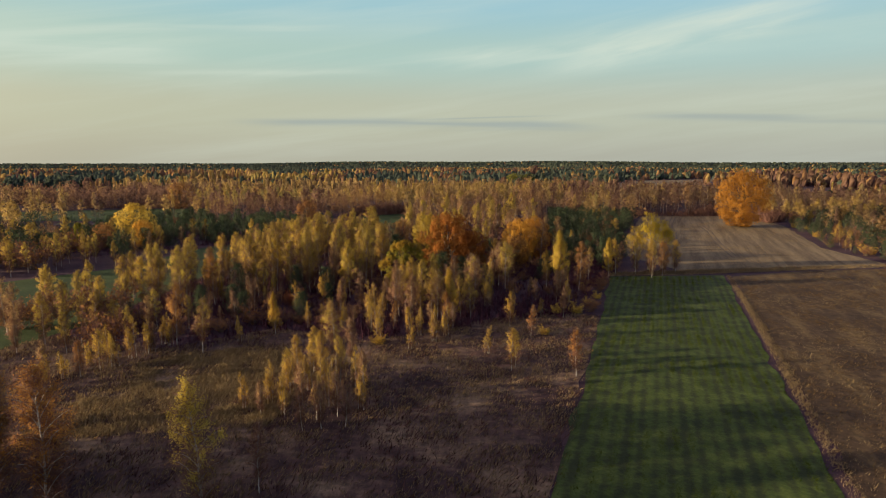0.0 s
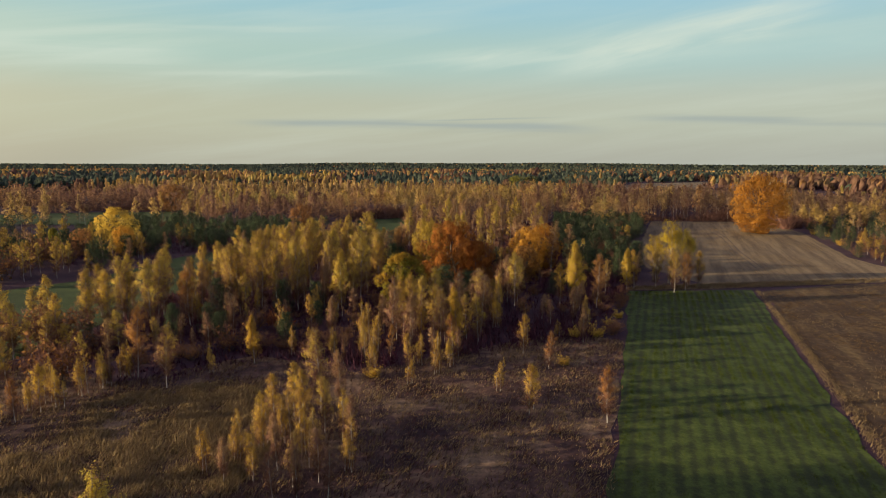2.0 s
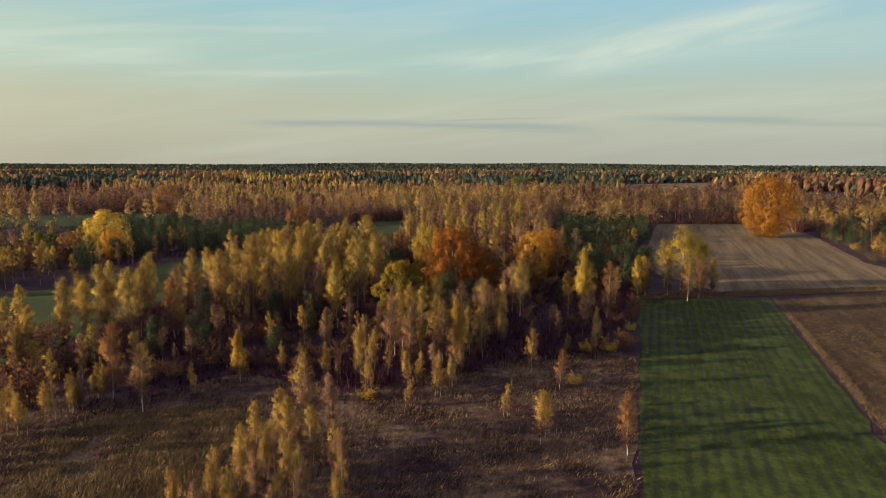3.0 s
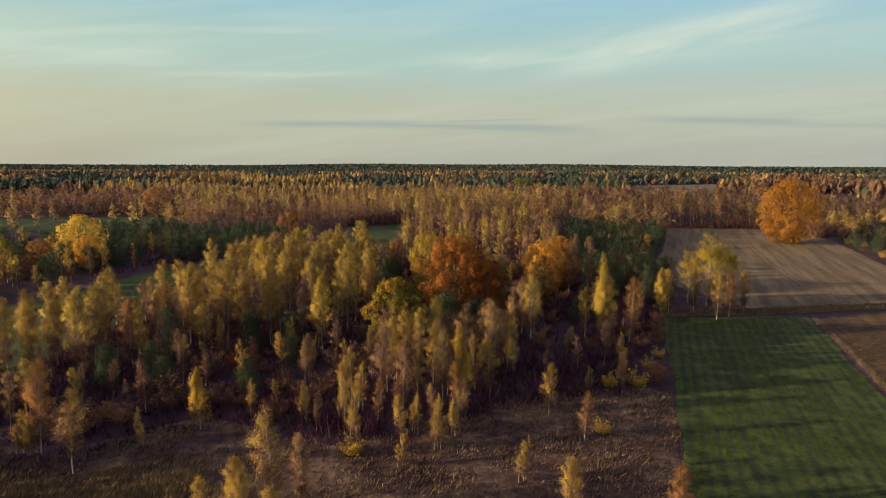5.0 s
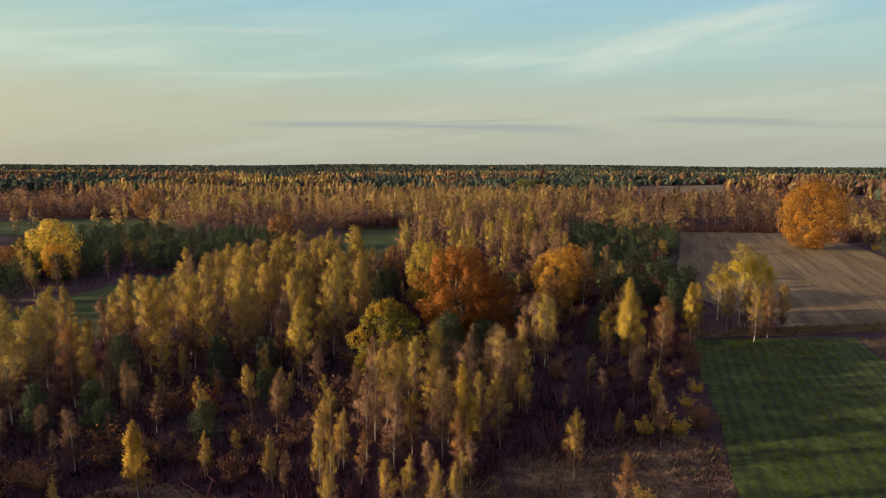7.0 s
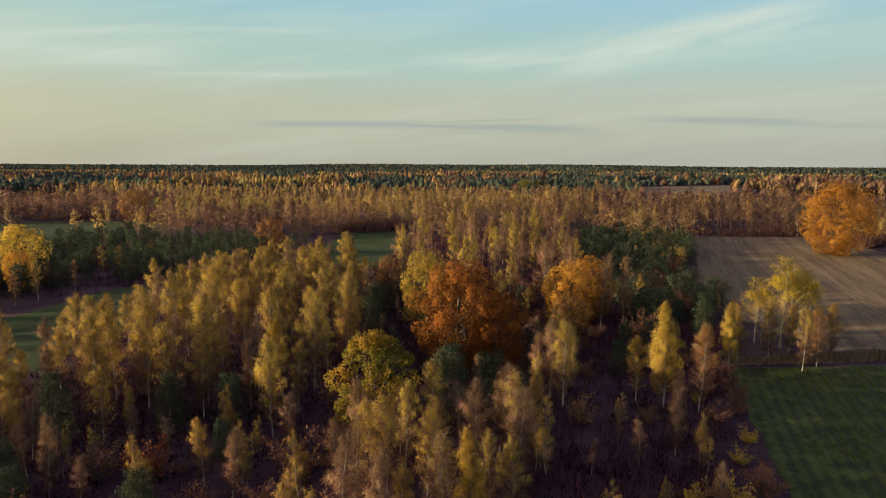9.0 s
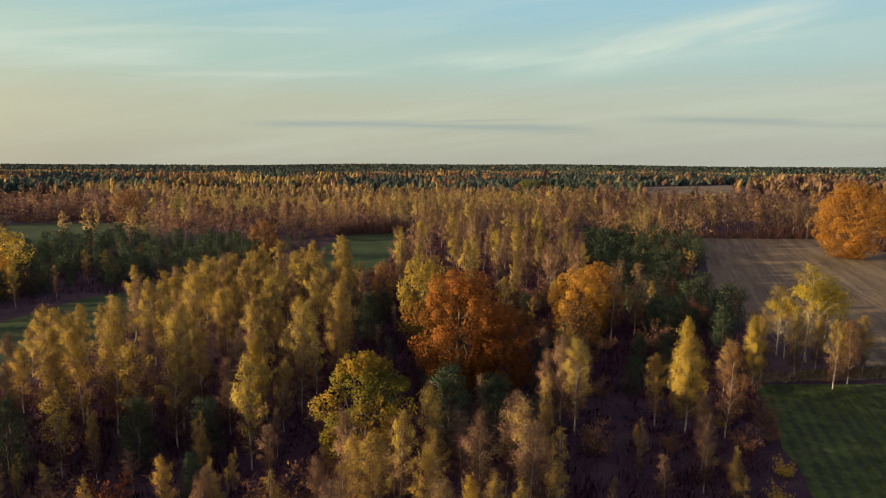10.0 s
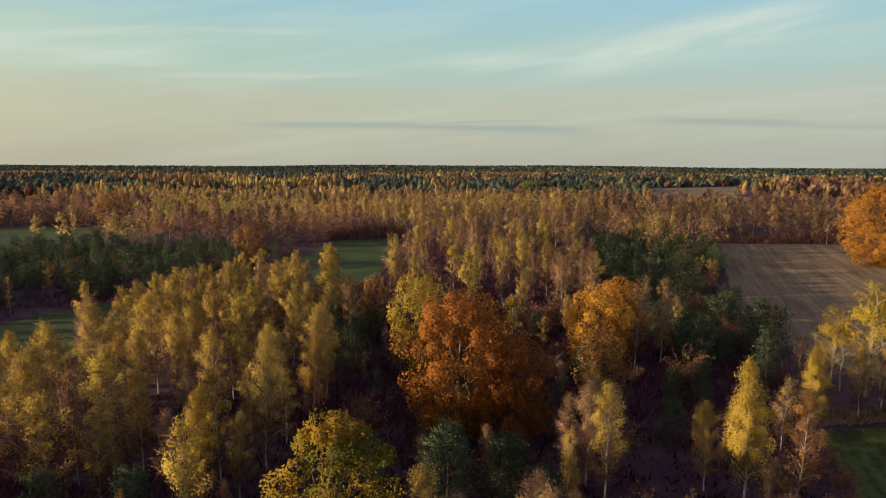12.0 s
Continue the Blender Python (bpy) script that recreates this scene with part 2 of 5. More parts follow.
def wood_material(name, stops):
    """Leaves of the far woods: the tone of each tree picks its colour, each leaf a little off it."""
    m, n, l = mat(name)
    at, geo = n.new("ShaderNodeAttribute"), n.new("ShaderNodeNewGeometry")
    at.attribute_name = "tone"
    r = ramp_node(n, stops)
    l.new(at.outputs["Fac"], r.inputs[0])
    v = ramp_node(n, ((0.0, (0.9, 0.9, 0.9)), (1.0, (1.1, 1.1, 1.1))))
    l.new(geo.outputs["Random Per Island"], v.inputs[0])
    colour = mix_node(n, l, 1.0, r.outputs[0], v.outputs[0], "MULTIPLY")
    dif, tra, mx, o = n.new("ShaderNodeBsdfDiffuse"), n.new("ShaderNodeBsdfTranslucent"), n.new("ShaderNodeMixShader"), n.new("ShaderNodeOutputMaterial")
    l.new(colour, dif.inputs[0])
    l.new(colour, tra.inputs[0])
    mx.inputs[0].default_value = 0.5
    l.new(dif.outputs[0], mx.inputs[1])
    l.new(tra.outputs[0], mx.inputs[2])
    l.new(mx.outputs[0], o.inputs[0])
    return m


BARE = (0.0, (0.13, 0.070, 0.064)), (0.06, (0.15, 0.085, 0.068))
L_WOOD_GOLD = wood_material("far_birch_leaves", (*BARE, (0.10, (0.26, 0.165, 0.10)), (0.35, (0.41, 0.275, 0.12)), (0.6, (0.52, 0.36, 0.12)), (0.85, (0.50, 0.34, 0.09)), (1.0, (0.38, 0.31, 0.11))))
L_WOOD_BROWN = wood_material("far_mixed_leaves", (*BARE, (0.10, (0.18, 0.105, 0.078)), (0.4, (0.28, 0.165, 0.095)), (0.6, (0.36, 0.205, 0.085)), (0.8, (0.26, 0.20, 0.088)), (1.0, (0.43, 0.285, 0.098))))
# needle green paled and greyed: distance haze put into the colour
L_HAZY_PINE = wood_material("haze_paled_pine_needles", ((0.0, (0.080, 0.100, 0.076)), (0.6, (0.110, 0.132, 0.092)), (1.0, (0.15, 0.165, 0.10))))

def row_material(name, tones, way, gap, soil):
    """A drilled field: leaf tones in patches, with darker lines of soil between the rows along the way."""
    m, n, l = mat(name)
    tc = n.new("ShaderNodeTexCoord")
    dot = n.new("ShaderNodeVectorMath")
    dot.operation = "DOT_PRODUCT"
    l.new(tc.outputs["Object"], dot.inputs[0])
    dot.inputs[1].default_value = (way[1], -way[0], 0)
    bend = noise_node(n, l, tc.outputs["Object"], 0.12, 3.0)

    def calc(op, a, b):
        k = n.new("ShaderNodeMath")
        k.operation = op
        for i, v in ((0, a), (1, b)):
            if isinstance(v, (int, float)):
                k.inputs[i].default_value = v
            else:
                l.new(v, k.inputs[i])
        return k.outputs[0]

    across = calc("ADD", dot.outputs["Value"], calc("MULTIPLY", bend, 0.35))
    rows = calc("SINE", calc("MULTIPLY", across, 2 * math.pi / gap), 0)
    wide = calc("SINE", calc("MULTIPLY", across, 2 * math.pi / (gap * 3.7)), 0)
    f = noise_node(n, l, tc.outputs["Object"], 0.35, 6.0, 0.7)
    fine = noise_node(n, l, tc.outputs["Object"], 2.3, 4.0, 0.7)
    r = ramp_node(n, tones)
    l.new(calc("ADD", calc("MULTIPLY", f, 0.6), calc("MULTIPLY", fine, 0.4)), r.inputs[0])
    mr = n.new("ShaderNodeMapRange")
    mr.interpolation_type = "SMOOTHSTEP"
    l.new(calc("ADD", calc("ADD", rows, calc("MULTIPLY", wide, 0.45)), calc("MULTIPLY", calc("SUBTRACT", f, 0.5), 8.0)), mr.inputs[0])
    mr.inputs[1].default_value, mr.inputs[2].default_value, mr.inputs[3].default_value, mr.inputs[4].default_value = -1.7, 1.2, 0.68, 0.0
    colour = mix_node(n, l, mr.outputs[0], r.outputs[0], (*soil, 1))
    p, o = n.new("ShaderNodeBsdfPrincipled"), n.new("ShaderNodeOutputMaterial")
    p.inputs["Roughness"].default_value = 0.9
    p.inputs["Specular IOR Level"].default_value = 0.15
    l.new(colour, p.inputs["Base Color"])
    b = n.new("ShaderNodeBump")
    b.inputs["Strength"].default_value, b.inputs["Distance"].default_value = 0.6, 0.1
    l.new(calc("ADD", calc("MULTIPLY", rows, 0.1), fine), b.inputs["Height"])
    l.new(b.outputs[0], p.inputs["Normal"])
    l.new(p.outputs[0], o.inputs[0])
    return m


ROW_WAY = (0.34, 0.94)
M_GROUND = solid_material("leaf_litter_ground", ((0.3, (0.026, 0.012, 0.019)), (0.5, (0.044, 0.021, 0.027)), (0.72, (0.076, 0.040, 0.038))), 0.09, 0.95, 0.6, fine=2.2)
M_MEADOW = solid_material("dry_meadow", ((0.38, (0.030, 0.015, 0.015)), (0.5, (0.070, 0.039, 0.029)), (0.62, (0.155, 0.10, 0.058))), 0.11, 0.95, 1.0, fine=0.9, grain=0.75)
M_WEEDS = solid_material("brown_weed_field", ((0.3, (0.030, 0.017, 0.010)), (0.5, (0.060, 0.036, 0.018)), (0.7, (0.125, 0.082, 0.034))), 0.16, 0.95, 1.0, (1.3, 0.35, 1), fine=0.9, turn=19.0, grain=0.6)
M_STUBBLE = solid_material("pale_stubble", ((0.34, (0.080, 0.054, 0.030)), (0.5, (0.135, 0.095, 0.052)), (0.66, (0.195, 0.140, 0.074))), 0.22, 0.95, 0.8, (1.4, 0.09, 1), fine=1.1, turn=21.0, grain=0.5)
M_GREEN = row_material("green_winter_field", ((0.34, (0.024, 0.036, 0.007)), (0.5, (0.046, 0.064, 0.012)), (0.66, (0.080, 0.100, 0.020))), ROW_WAY, 1.5, (0.014, 0.016, 0.008))
M_GRASS = solid_material("green_meadow", ((0.3, (0.016, 0.027, 0.005)), (0.5, (0.027, 0.043, 0.008)), (0.7, (0.046, 0.063, 0.014))), 0.06, 0.9, 0.5, fine=1.5)


# ---- mesh building ----
class Soup:
    """Collects points and faces of one part, with the way each leaf faces."""

    def __init__(self):
        self.v, self.f, self.n, self.w, self.tone, self.rough = [], [], 0, [], [], 0.25

    def add(self, verts, faces, ways=None):
        verts = np.asarray(verts, float).reshape(-1, 3)
        self.v.append(verts)
        self.w.append(np.zeros_like(verts) if ways is None else ways)
        self.f.extend([tuple(i + self.n for i in f) for f in faces])
        self.n += len(verts)

    def cards(self, verts, ways=None):
        """verts: count x 3 or 4 x 3, one leaf each; ways: out of the crown, to which its leaves turn."""
        verts = np.asarray(verts, float)
        c, k = verts.shape[:2]
        w = np.zeros((c, 3))
        if ways is not None:
            ng = np.cross(verts[:, 1] - verts[:, 0], verts[:, 2] - verts[:, 0])
            ng /= np.linalg.norm(ng, axis=1)[:, None] + 1e-9
            side = np.sign((ng * ways).sum(1))
            back = side < 0
            verts = verts.copy()
            verts[back] = verts[back][:, ::-1]
            w = ways + ng * side[:, None] * self.rough
            w /= np.linalg.norm(w, axis=1)[:, None] + 1e-9
        self.v.append(verts.reshape(-1, 3))
        self.w.append(np.repeat(w, k, 0))
        idx = np.arange(self.n, self.n + k * c).reshape(c, k)
        self.f.extend(map(tuple, idx.tolist()))
        self.n += k * c

    quads = tris = cards

    def tube(self, path, radii, sides=5):
        path = np.asarray(path, float)
        a = np.linspace(0, 2 * np.pi, sides, endpoint=False)
        rings = []
        for i, p in enumerate(path):
            d = path[min(i + 1, len(path) - 1)] - path[max(i - 1, 0)]
            d = d / (np.linalg.norm(d) + 1e-9)
            u = np.cross(d, (0.3, 0.9, 0.1) if abs(d[2]) > 0.5 else (0, 0, 1.0))
            u /= np.linalg.norm(u) + 1e-9
            w = np.cross(d, u)
            rings.append(p + radii[i] * (np.cos(a)[:, None] * u + np.sin(a)[:, None] * w))
        faces = [(k * sides + j, k * sides + (j + 1) % sides, (k + 1) * sides + (j + 1) % sides, (k + 1) * sides + j) for k in range(len(path) - 1) for j in range(sides)]
        self.add(np.concatenate(rings), faces)

    def mesh(self, name, material, second=None, first_faces=0):
        """second: the material of all faces after the first ones."""
        me = bpy.data.meshes.new(name)
        me.from_pydata(np.concatenate(self.v).tolist() if self.v else [], [], self.f)
        me.materials.append(material)
        if self.tone:
            me.attributes.new("tone", "FLOAT", "POINT").data.foreach_set("value", np.concatenate(self.tone).astype(np.float32))
        ways = np.concatenate(self.w)
        if np.any(ways):
            me.normals_split_custom_set_from_vertices(ways.tolist())
        if second:
            me.materials.append(second)
            k = np.zeros(len(self.f), np.int32)
            k[first_faces:] = 1
            me.polygons.foreach_set("material_index", k)
        return me


def part(name, soup, material, parent, label="", second=None, first_faces=0):
    ob = new(name, soup.mesh(name, material, second, first_faces))
    ob.parent = parent
    if label:
        ob["label"] = label
    return ob


def unit(rng, n):
    d = rng.normal(size=(n, 3))
    return d / np.linalg.norm(d, axis=1)[:, None]


def leaf_quads(rng, at, size, long=1.5, flat=0.0, hang=0.0):
    """Pointed leaf sprays, each a kite of its own, turned at random. flat: how far they lie level."""
    n = len(at)
    u = unit(rng, n)
    w = unit(rng, n)
    u[:, 2] *= 1 - flat
    u[:, 2] -= hang
    u /= np.linalg.norm(u, axis=1)[:, None]
    w -= u * (u * w).sum(1)[:, None]
    w /= np.linalg.norm(w, axis=1)[:, None] + 1e-9
    s = size * rng.uniform(0.6, 1.35, n)[:, None]
    return np.stack([at - u * s * long / 2, at + w * s / 2 - u * s * 0.1, at + u * s * long / 2, at - w * s / 2 - u * s * 0.1], 1)


def slivers(rng, at, way, length, width):
    """Thin twigs: long triangles from at along way."""
    n = len(at)
    w = np.cross(way, unit(rng, n))
    w /= np.linalg.norm(w, axis=1)[:, None] + 1e-9
    ln = length * rng.uniform(0.5, 1.3, n)[:, None]
    return np.stack([at - w * width / 2, at + w * width / 2, at + way * ln], 1)


def outward(p, centre, wide, tall):
    """The way out of a crown of that width and height at the points p."""
    d = (p - centre) / np.array((wide / 2, wide / 2, tall / 2))
    d = d + np.array((0, 0, 0.15))
    return d / (np.linalg.norm(d, axis=1)[:, None] + 1e-9)


def limb_path(start, az, elev, length, droop, rng, steps=5):
    p, pts = np.array(start, float), [np.array(start, float)]
    for k in range(steps):
        e = elev - droop * (k / steps) ** 1.5
        az += rng.normal() * 0.12
        p = p + length / steps * np.array((math.cos(az) * math.cos(e), math.sin(az) * math.cos(e), math.sin(e)))
        pts.append(p.copy())
    return np.array(pts)


GROUPS = {"birch_tree": "birches of the wood and meadow", "pine_tree": "young pines of the wood", "birch_clump": "clumps of young birches", "shrub": "thicket bushes", "oak_tree": "autumn oaks", "beech_tree": "brown trees at the wood edge", "lime_tree": "golden broad trees", "maple_tree": "green and yellow trees", "willow_tree": "olive willows", "aspen_tree": "aspens beside the stubble"}


def tree_base(kind, label, category="tree"):
    ob = tagged(new(kind), label, category, GROUPS[kind])
    ob.empty_display_size = 0.5
    return ob


SOUPS = {}


def birch(label, leaf, seed, w=3.2, leaves=9000, twigs=2600, foot=0.16, size=0.085, stems=1, top_heavy=0.0, bark=None, limb_n=30, kind="birch_tree", open_low=0.0, light=False, twig_w=0.026, cone=False):
    """A birch ten metres high: pale tapering stem, steep limbs, hanging twigs, and small leaves in loose sprays that thin out downwards. light: simpler pieces for a tree in the thick of a wood."""
    rng = np.random.default_rng(seed)
    base = tree_base(kind, label)
    trunk, twig, crown = Soup(), Soup(), Soup()
    for s in range(stems):
        lean = rng.normal(size=2) * (0.03 if stems == 1 else 0.055)
        off = rng.normal(size=2) * (0.0 if stems == 1 else 0.75 if open_low == 0 else 0.35)
        H = 10.0 * (1 if s == 0 else rng.uniform(0.58, 0.95))
        W = w * (1 if stems == 1 else 0.62 if open_low == 0 else 0.8)
        t = np.linspace(0, 1, 9)
        wob = np.cumsum(rng.normal(size=(9, 2)) * 0.06, 0)
        path = np.stack([off[0] + lean[0] * H * t + wob[:, 0], off[1] + lean[1] * H * t + wob[:, 1], H * t], 1)
        path[0, 2] = -0.15
        trunk.tube(path, 0.078 * (1 - t) ** 0.85 * (1 if stems == 1 or open_low else 0.75) + 0.010, 4 if light else 6)
        mids, weight, high = [], [], []
        n_limb = max(14, int(limb_n / stems ** 0.5))
        for k in range(n_limb):
            f = foot + (0.97 - foot) * ((k + rng.uniform(0, 0.8)) / n_limb)
            u = (f - foot) / (1 - foot)
            shape = 1.4 * (u + 0.05) ** 0.25 * (1.01 - u) ** 0.95 if cone else 1.5 * (u + 0.06) ** 0.42 * (1.01 - u) ** 0.68
            reach = W / 2 * shape * rng.uniform(0.7, 1.22)
            i = f * 8
            j = min(int(i), 7)
            st = path[j] + (path[j + 1] - path[j]) * (i - j)
            e = rng.uniform(0.75, 1.2) if not open_low else rng.uniform(0.6, 1.1)
            lp = limb_path(st, k * 2.4 + rng.uniform(-0.5, 0.5), e, reach / math.cos(e - 0.2) * 1.0, 0.9, rng)
            if not light or k % 3 == 0:
                trunk.tube(lp[::2] if light else lp, (np.linspace(0.036, 0.009, len(lp)) * (1.25 - 0.7 * u) * (1.1 if open_low else 1))[:: 2 if light else 1], 3)
            n = 9
            q = np.linspace(0.22, 1.0, n) * 5 * rng.uniform(0.9, 1.0, n)
            qi = np.minimum(q.astype(int), 4)
            mids.append(lp[qi] + (lp[qi + 1] - lp[qi]) * (q - qi)[:, None])
            leafy = np.clip(0.25 + 2.6 * u, 0, 1) if cone else np.clip(0.12 + 1.75 * u, 0, 1) ** (1.3 + 1.6 * top_heavy)
            if open_low:
                leafy = np.clip((f - open_low) * 5, 0.03, 1) * (q > 2.6)
            weight.append((0.3 + q / 5) * leafy * (reach / W * 2 + 0.22) * rng.uniform(0.05, 1.0, n) ** 1.6)
            high.append(np.full(n, u))
        tip = path[7] + (path[8] - path[7]) * np.linspace(0.2, 1, 8)[:, None]
        mids.append(tip)
        weight.append(np.full(8, 0.45))
        high.append(np.full(8, 1.0))
        mids, weight, high = np.concatenate(mids), np.concatenate(weight), np.concatenate(high)
        nl, nt = int(leaves / stems), int(twigs / stems)
        pick_l = rng.choice(len(mids), nl, p=weight / weight.sum())
        sprays = rng.uniform(0.09, 0.24, len(mids)) * (1.35 if open_low else 1)
        at = mids[pick_l] + rng.normal(size=(nl, 3)) * sprays[pick_l][:, None] * (1, 1, 1.15)
        at[:, 2] -= np.abs(rng.normal(size=nl)) * 0.28
        mid = np.array((off[0] + lean[0] * H * 0.6, off[1] + lean[1] * H * 0.6, H * (1 + foot) * 0.5))
        crown.cards(leaf_quads(rng, at, size, 1.6, 0.0, 0.7)[:, :3], outward(at, mid, W, H * (1 - foot)))
        low = np.clip(1.15 - high, 0.1, 1)
        c = mids[rng.choice(len(mids), nt, p=low / low.sum())] + rng.normal(size=(nt, 3)) * 0.16
        way = unit(rng, nt) * 0.7 + np.array((0, 0, -0.15)) + (c - np.array((off[0], off[1], 0))) * (0.25, 0.25, 0)
        way /= np.linalg.norm(way, axis=1)[:, None]
        twig.tris(slivers(rng, c, way, 0.85, twig_w), outward(c, mid, W, H * (1 - foot)))
    cut = len(crown.f)
    crown.add(np.concatenate(twig.v), twig.f, np.concatenate(twig.w))
    part("trunk", trunk, bark or M_BIRCH_BARK, base, "pale bark")
    SOUPS[base.name] = (trunk, crown, cut, leaf)
    part("crown", crown, leaf, base, "", M_TWIG, cut)
    return base


def broadleaf(label, leaf, seed, w=9.0, lobes=46, leaves=7000, size=0.3, foot=0.12, kind="oak_tree", lobe_r=0.17, ragged=0.5, corners=4):
    """A broad tree ten metres high: stout trunk, spreading limbs, and leaf masses with gaps between them."""
    rng = np.random.default_rng(seed)
    base = tree_base(kind, label)
    trunk, crown = Soup(), Soup()
    t = np.linspace(0, 1, 7)
    wob = np.cumsum(rng.normal(size=(7, 2)) * 0.1, 0)
    path = np.stack([wob[:, 0], wob[:, 1], -0.15 + 7.0 * t], 1)
    trunk.tube(path, 0.32 * (1 - 0.75 * t) + 0.06 * (t == 0), 8)
    mid, half = foot * 10 + (10 - foot * 10) * 0.47, (10 - foot * 10) / 2
    cen = []
    for k in range(lobes):
        z = 1 - 2 * (k + 0.5) / lobes
        a = k * 2.39996 + rng.uniform(-0.4, 0.4)
        r = math.sqrt(max(0, 1 - z * z)) * (1.0 if z > 0 else 0.92)
        k_in = rng.uniform(0.62, 0.98) if rng.uniform() < 0.8 else rng.uniform(0.2, 0.5)
        cen.append((math.cos(a) * r * w / 2 * k_in, math.sin(a) * r * w / 2 * k_in, mid + z * half * (0.86 + 0.1 * rng.uniform())))
    cen = np.array(cen)
    for c in cen[:: max(1, lobes // 22)]:
        st = path[int(rng.integers(2, 6))]
        bend = (st + c) / 2 + rng.normal(size=3) * 0.3
        trunk.tube([st, bend, c], [0.10, 0.06, 0.015], 4)
    each = leaves // lobes
    for c in cen:
        rr = lobe_r * w * rng.uniform(0.7, 1.25)
        d = unit(rng, each)
        rad = rng.uniform(0.55, 1.0, each) ** 0.6 * (1 + ragged * 0.5 * rng.normal(size=each) * 0.35)
        p = c + d * rad[:, None] * rr * np.array((1, 1, 0.85))
        p[:, 2] = np.maximum(p[:, 2], 0.25)
        ways = outward(p, np.array((0, 0, mid)), w, half * 2) * 0.55 + d * 0.6
        crown.quads(leaf_quads(rng, p, size, 1.3, 0.25)[:, :corners], ways / np.linalg.norm(ways, axis=1)[:, None])
    part("trunk", trunk, M_DARK_BARK, base)
    part("crown", crown, leaf, base)
    SOUPS[base.name] = (trunk, crown, len(crown.f), leaf)
    return base


def pine(label, seed, w=6.4, tufts=2600, foot=0.03, round_top=0.5, size=0.34, kind="pine_tree", leaf=None):
    """A young pine ten metres high: whorls of rising branches that carry dense needle tufts."""
    rng = np.random.default_rng(seed)
    base = tree_base(kind, label)
    trunk, crown = Soup(), Soup()
    t = np.linspace(0, 1, 6)
    path = np.stack([np.cumsum(rng.normal(size=6)) * 0.05, np.cumsum(rng.normal(size=6)) * 0.05, -0.15 + 9.6 * t], 1)
    trunk.tube(path, 0.14 * (1 - t) + 0.02, 5)
    tips = []
    rows = 10
    for k in range(rows):
        f = foot + (0.94 - foot) * k / (rows - 1)
        u = (f - foot) / (1 - foot)
        reach = w / 2 * ((1 - u) ** round_top * (0.8 + 0.45 * u)) + 0.15
        n = 7 if u < 0.75 else 5
        for b in range(n):
            a = b * 2 * math.pi / n + k * 0.7 + rng.uniform(-0.4, 0.4)
            r = reach * rng.uniform(0.6, 1.2)
            lp = limb_path((0, 0, 9.6 * f), a, 0.3 + 0.5 * u, r, -0.5, rng, 3)
            trunk.tube(lp[::3], (0.035, 0.008), 3)
            for q in (0.5, 0.8, 1.0):
                i = min(int(q * 3), 2)
                tips.append((lp[i] + (lp[i + 1] - lp[i]) * (q * 3 - i), 0.3 + 0.2 * (1 - u) + 0.12 * q))
    tips.append((np.array((0, 0, 9.7)), 0.25))
    per = max(4, tufts // len(tips))
    for c, r in tips:
        p = c + rng.normal(size=(per, 3)) * r * (0.75, 0.75, 0.6)
        p[:, 2] = np.maximum(p[:, 2], 0.1)
        out_way = p - np.array((0, 0, c[2] - 0.6))
        out_way /= np.linalg.norm(out_way, axis=1)[:, None] + 1e-9
        out_way = out_way * 0.7 + unit(rng, per) * 0.6 + np.array((0, 0, 0.35))
        out_way /= np.linalg.norm(out_way, axis=1)[:, None]
        ways = outward(p, np.array((0, 0, 4.0)), w, 10) * 0.6 + (p - c) / (r + 0.1) * 0.4
        ways /= np.linalg.norm(ways, axis=1)[:, None] + 1e-9
        crown.tris(slivers(rng, p - out_way * size * 0.4, out_way, size, size * 0.36), ways)
    part("trunk", trunk, M_DARK_BARK, base)
    part("crown", crown, leaf or L_PINE, base, "dark green needles")
    SOUPS[base.name] = (trunk, crown, len(crown.f), leaf)
    return base


def shrub(label, leaf, twig_mat, seed, w=6.0, leaves=700, twigs=900, size=0.2, kind="shrub"):
    """A bush five metres high of many thin stems."""
    rng = np.random.default_rng(seed)
    base = tree_base(kind, label, "bush")
    stems, twig, crown = Soup(), Soup(), Soup()
    pts = []
    for k in range(22):
        a, e = k * 2.4, rng.uniform(0.7, 1.45)
        ln = rng.uniform(3.0, 5.0) * (0.75 + 0.25 * math.sin(e))
        lp = limb_path((rng.normal() * 0.35, rng.normal() * 0.35, -0.1), a, e, ln * (1 if e > 1 else w / 6.5), 0.5, rng)
        stems.tube(lp, np.linspace(0.04, 0.006, 6), 3)
        q = rng.uniform(0.3, 1.0, 50) * 5
        qi = np.minimum(q.astype(int), 4)
        pts.append(lp[qi] + (lp[qi + 1] - lp[qi]) * (q - qi)[:, None])
    pts = np.concatenate(pts)
    c = pts[rng.integers(0, len(pts), twigs)]
    way = unit(rng, twigs) + np.array((0, 0, 0.5))
    way /= np.linalg.norm(way, axis=1)[:, None]
    twig.tris(slivers(rng, c, way, 0.9, 0.05))
    c = pts[rng.integers(0, len(pts), leaves)] + rng.normal(size=(leaves, 3)) * 0.3
    c[:, 2] = np.maximum(c[:, 2], 0.1)
    crown.quads(leaf_quads(rng, c, size))
    part("trunk", stems, M_DARK_BARK, base, "thin bare rods")
    cut = len(crown.f)
    crown.add(np.concatenate(twig.v), twig.f)
    part("crown", crown, leaf, base, "", twig_mat, cut)
    return base


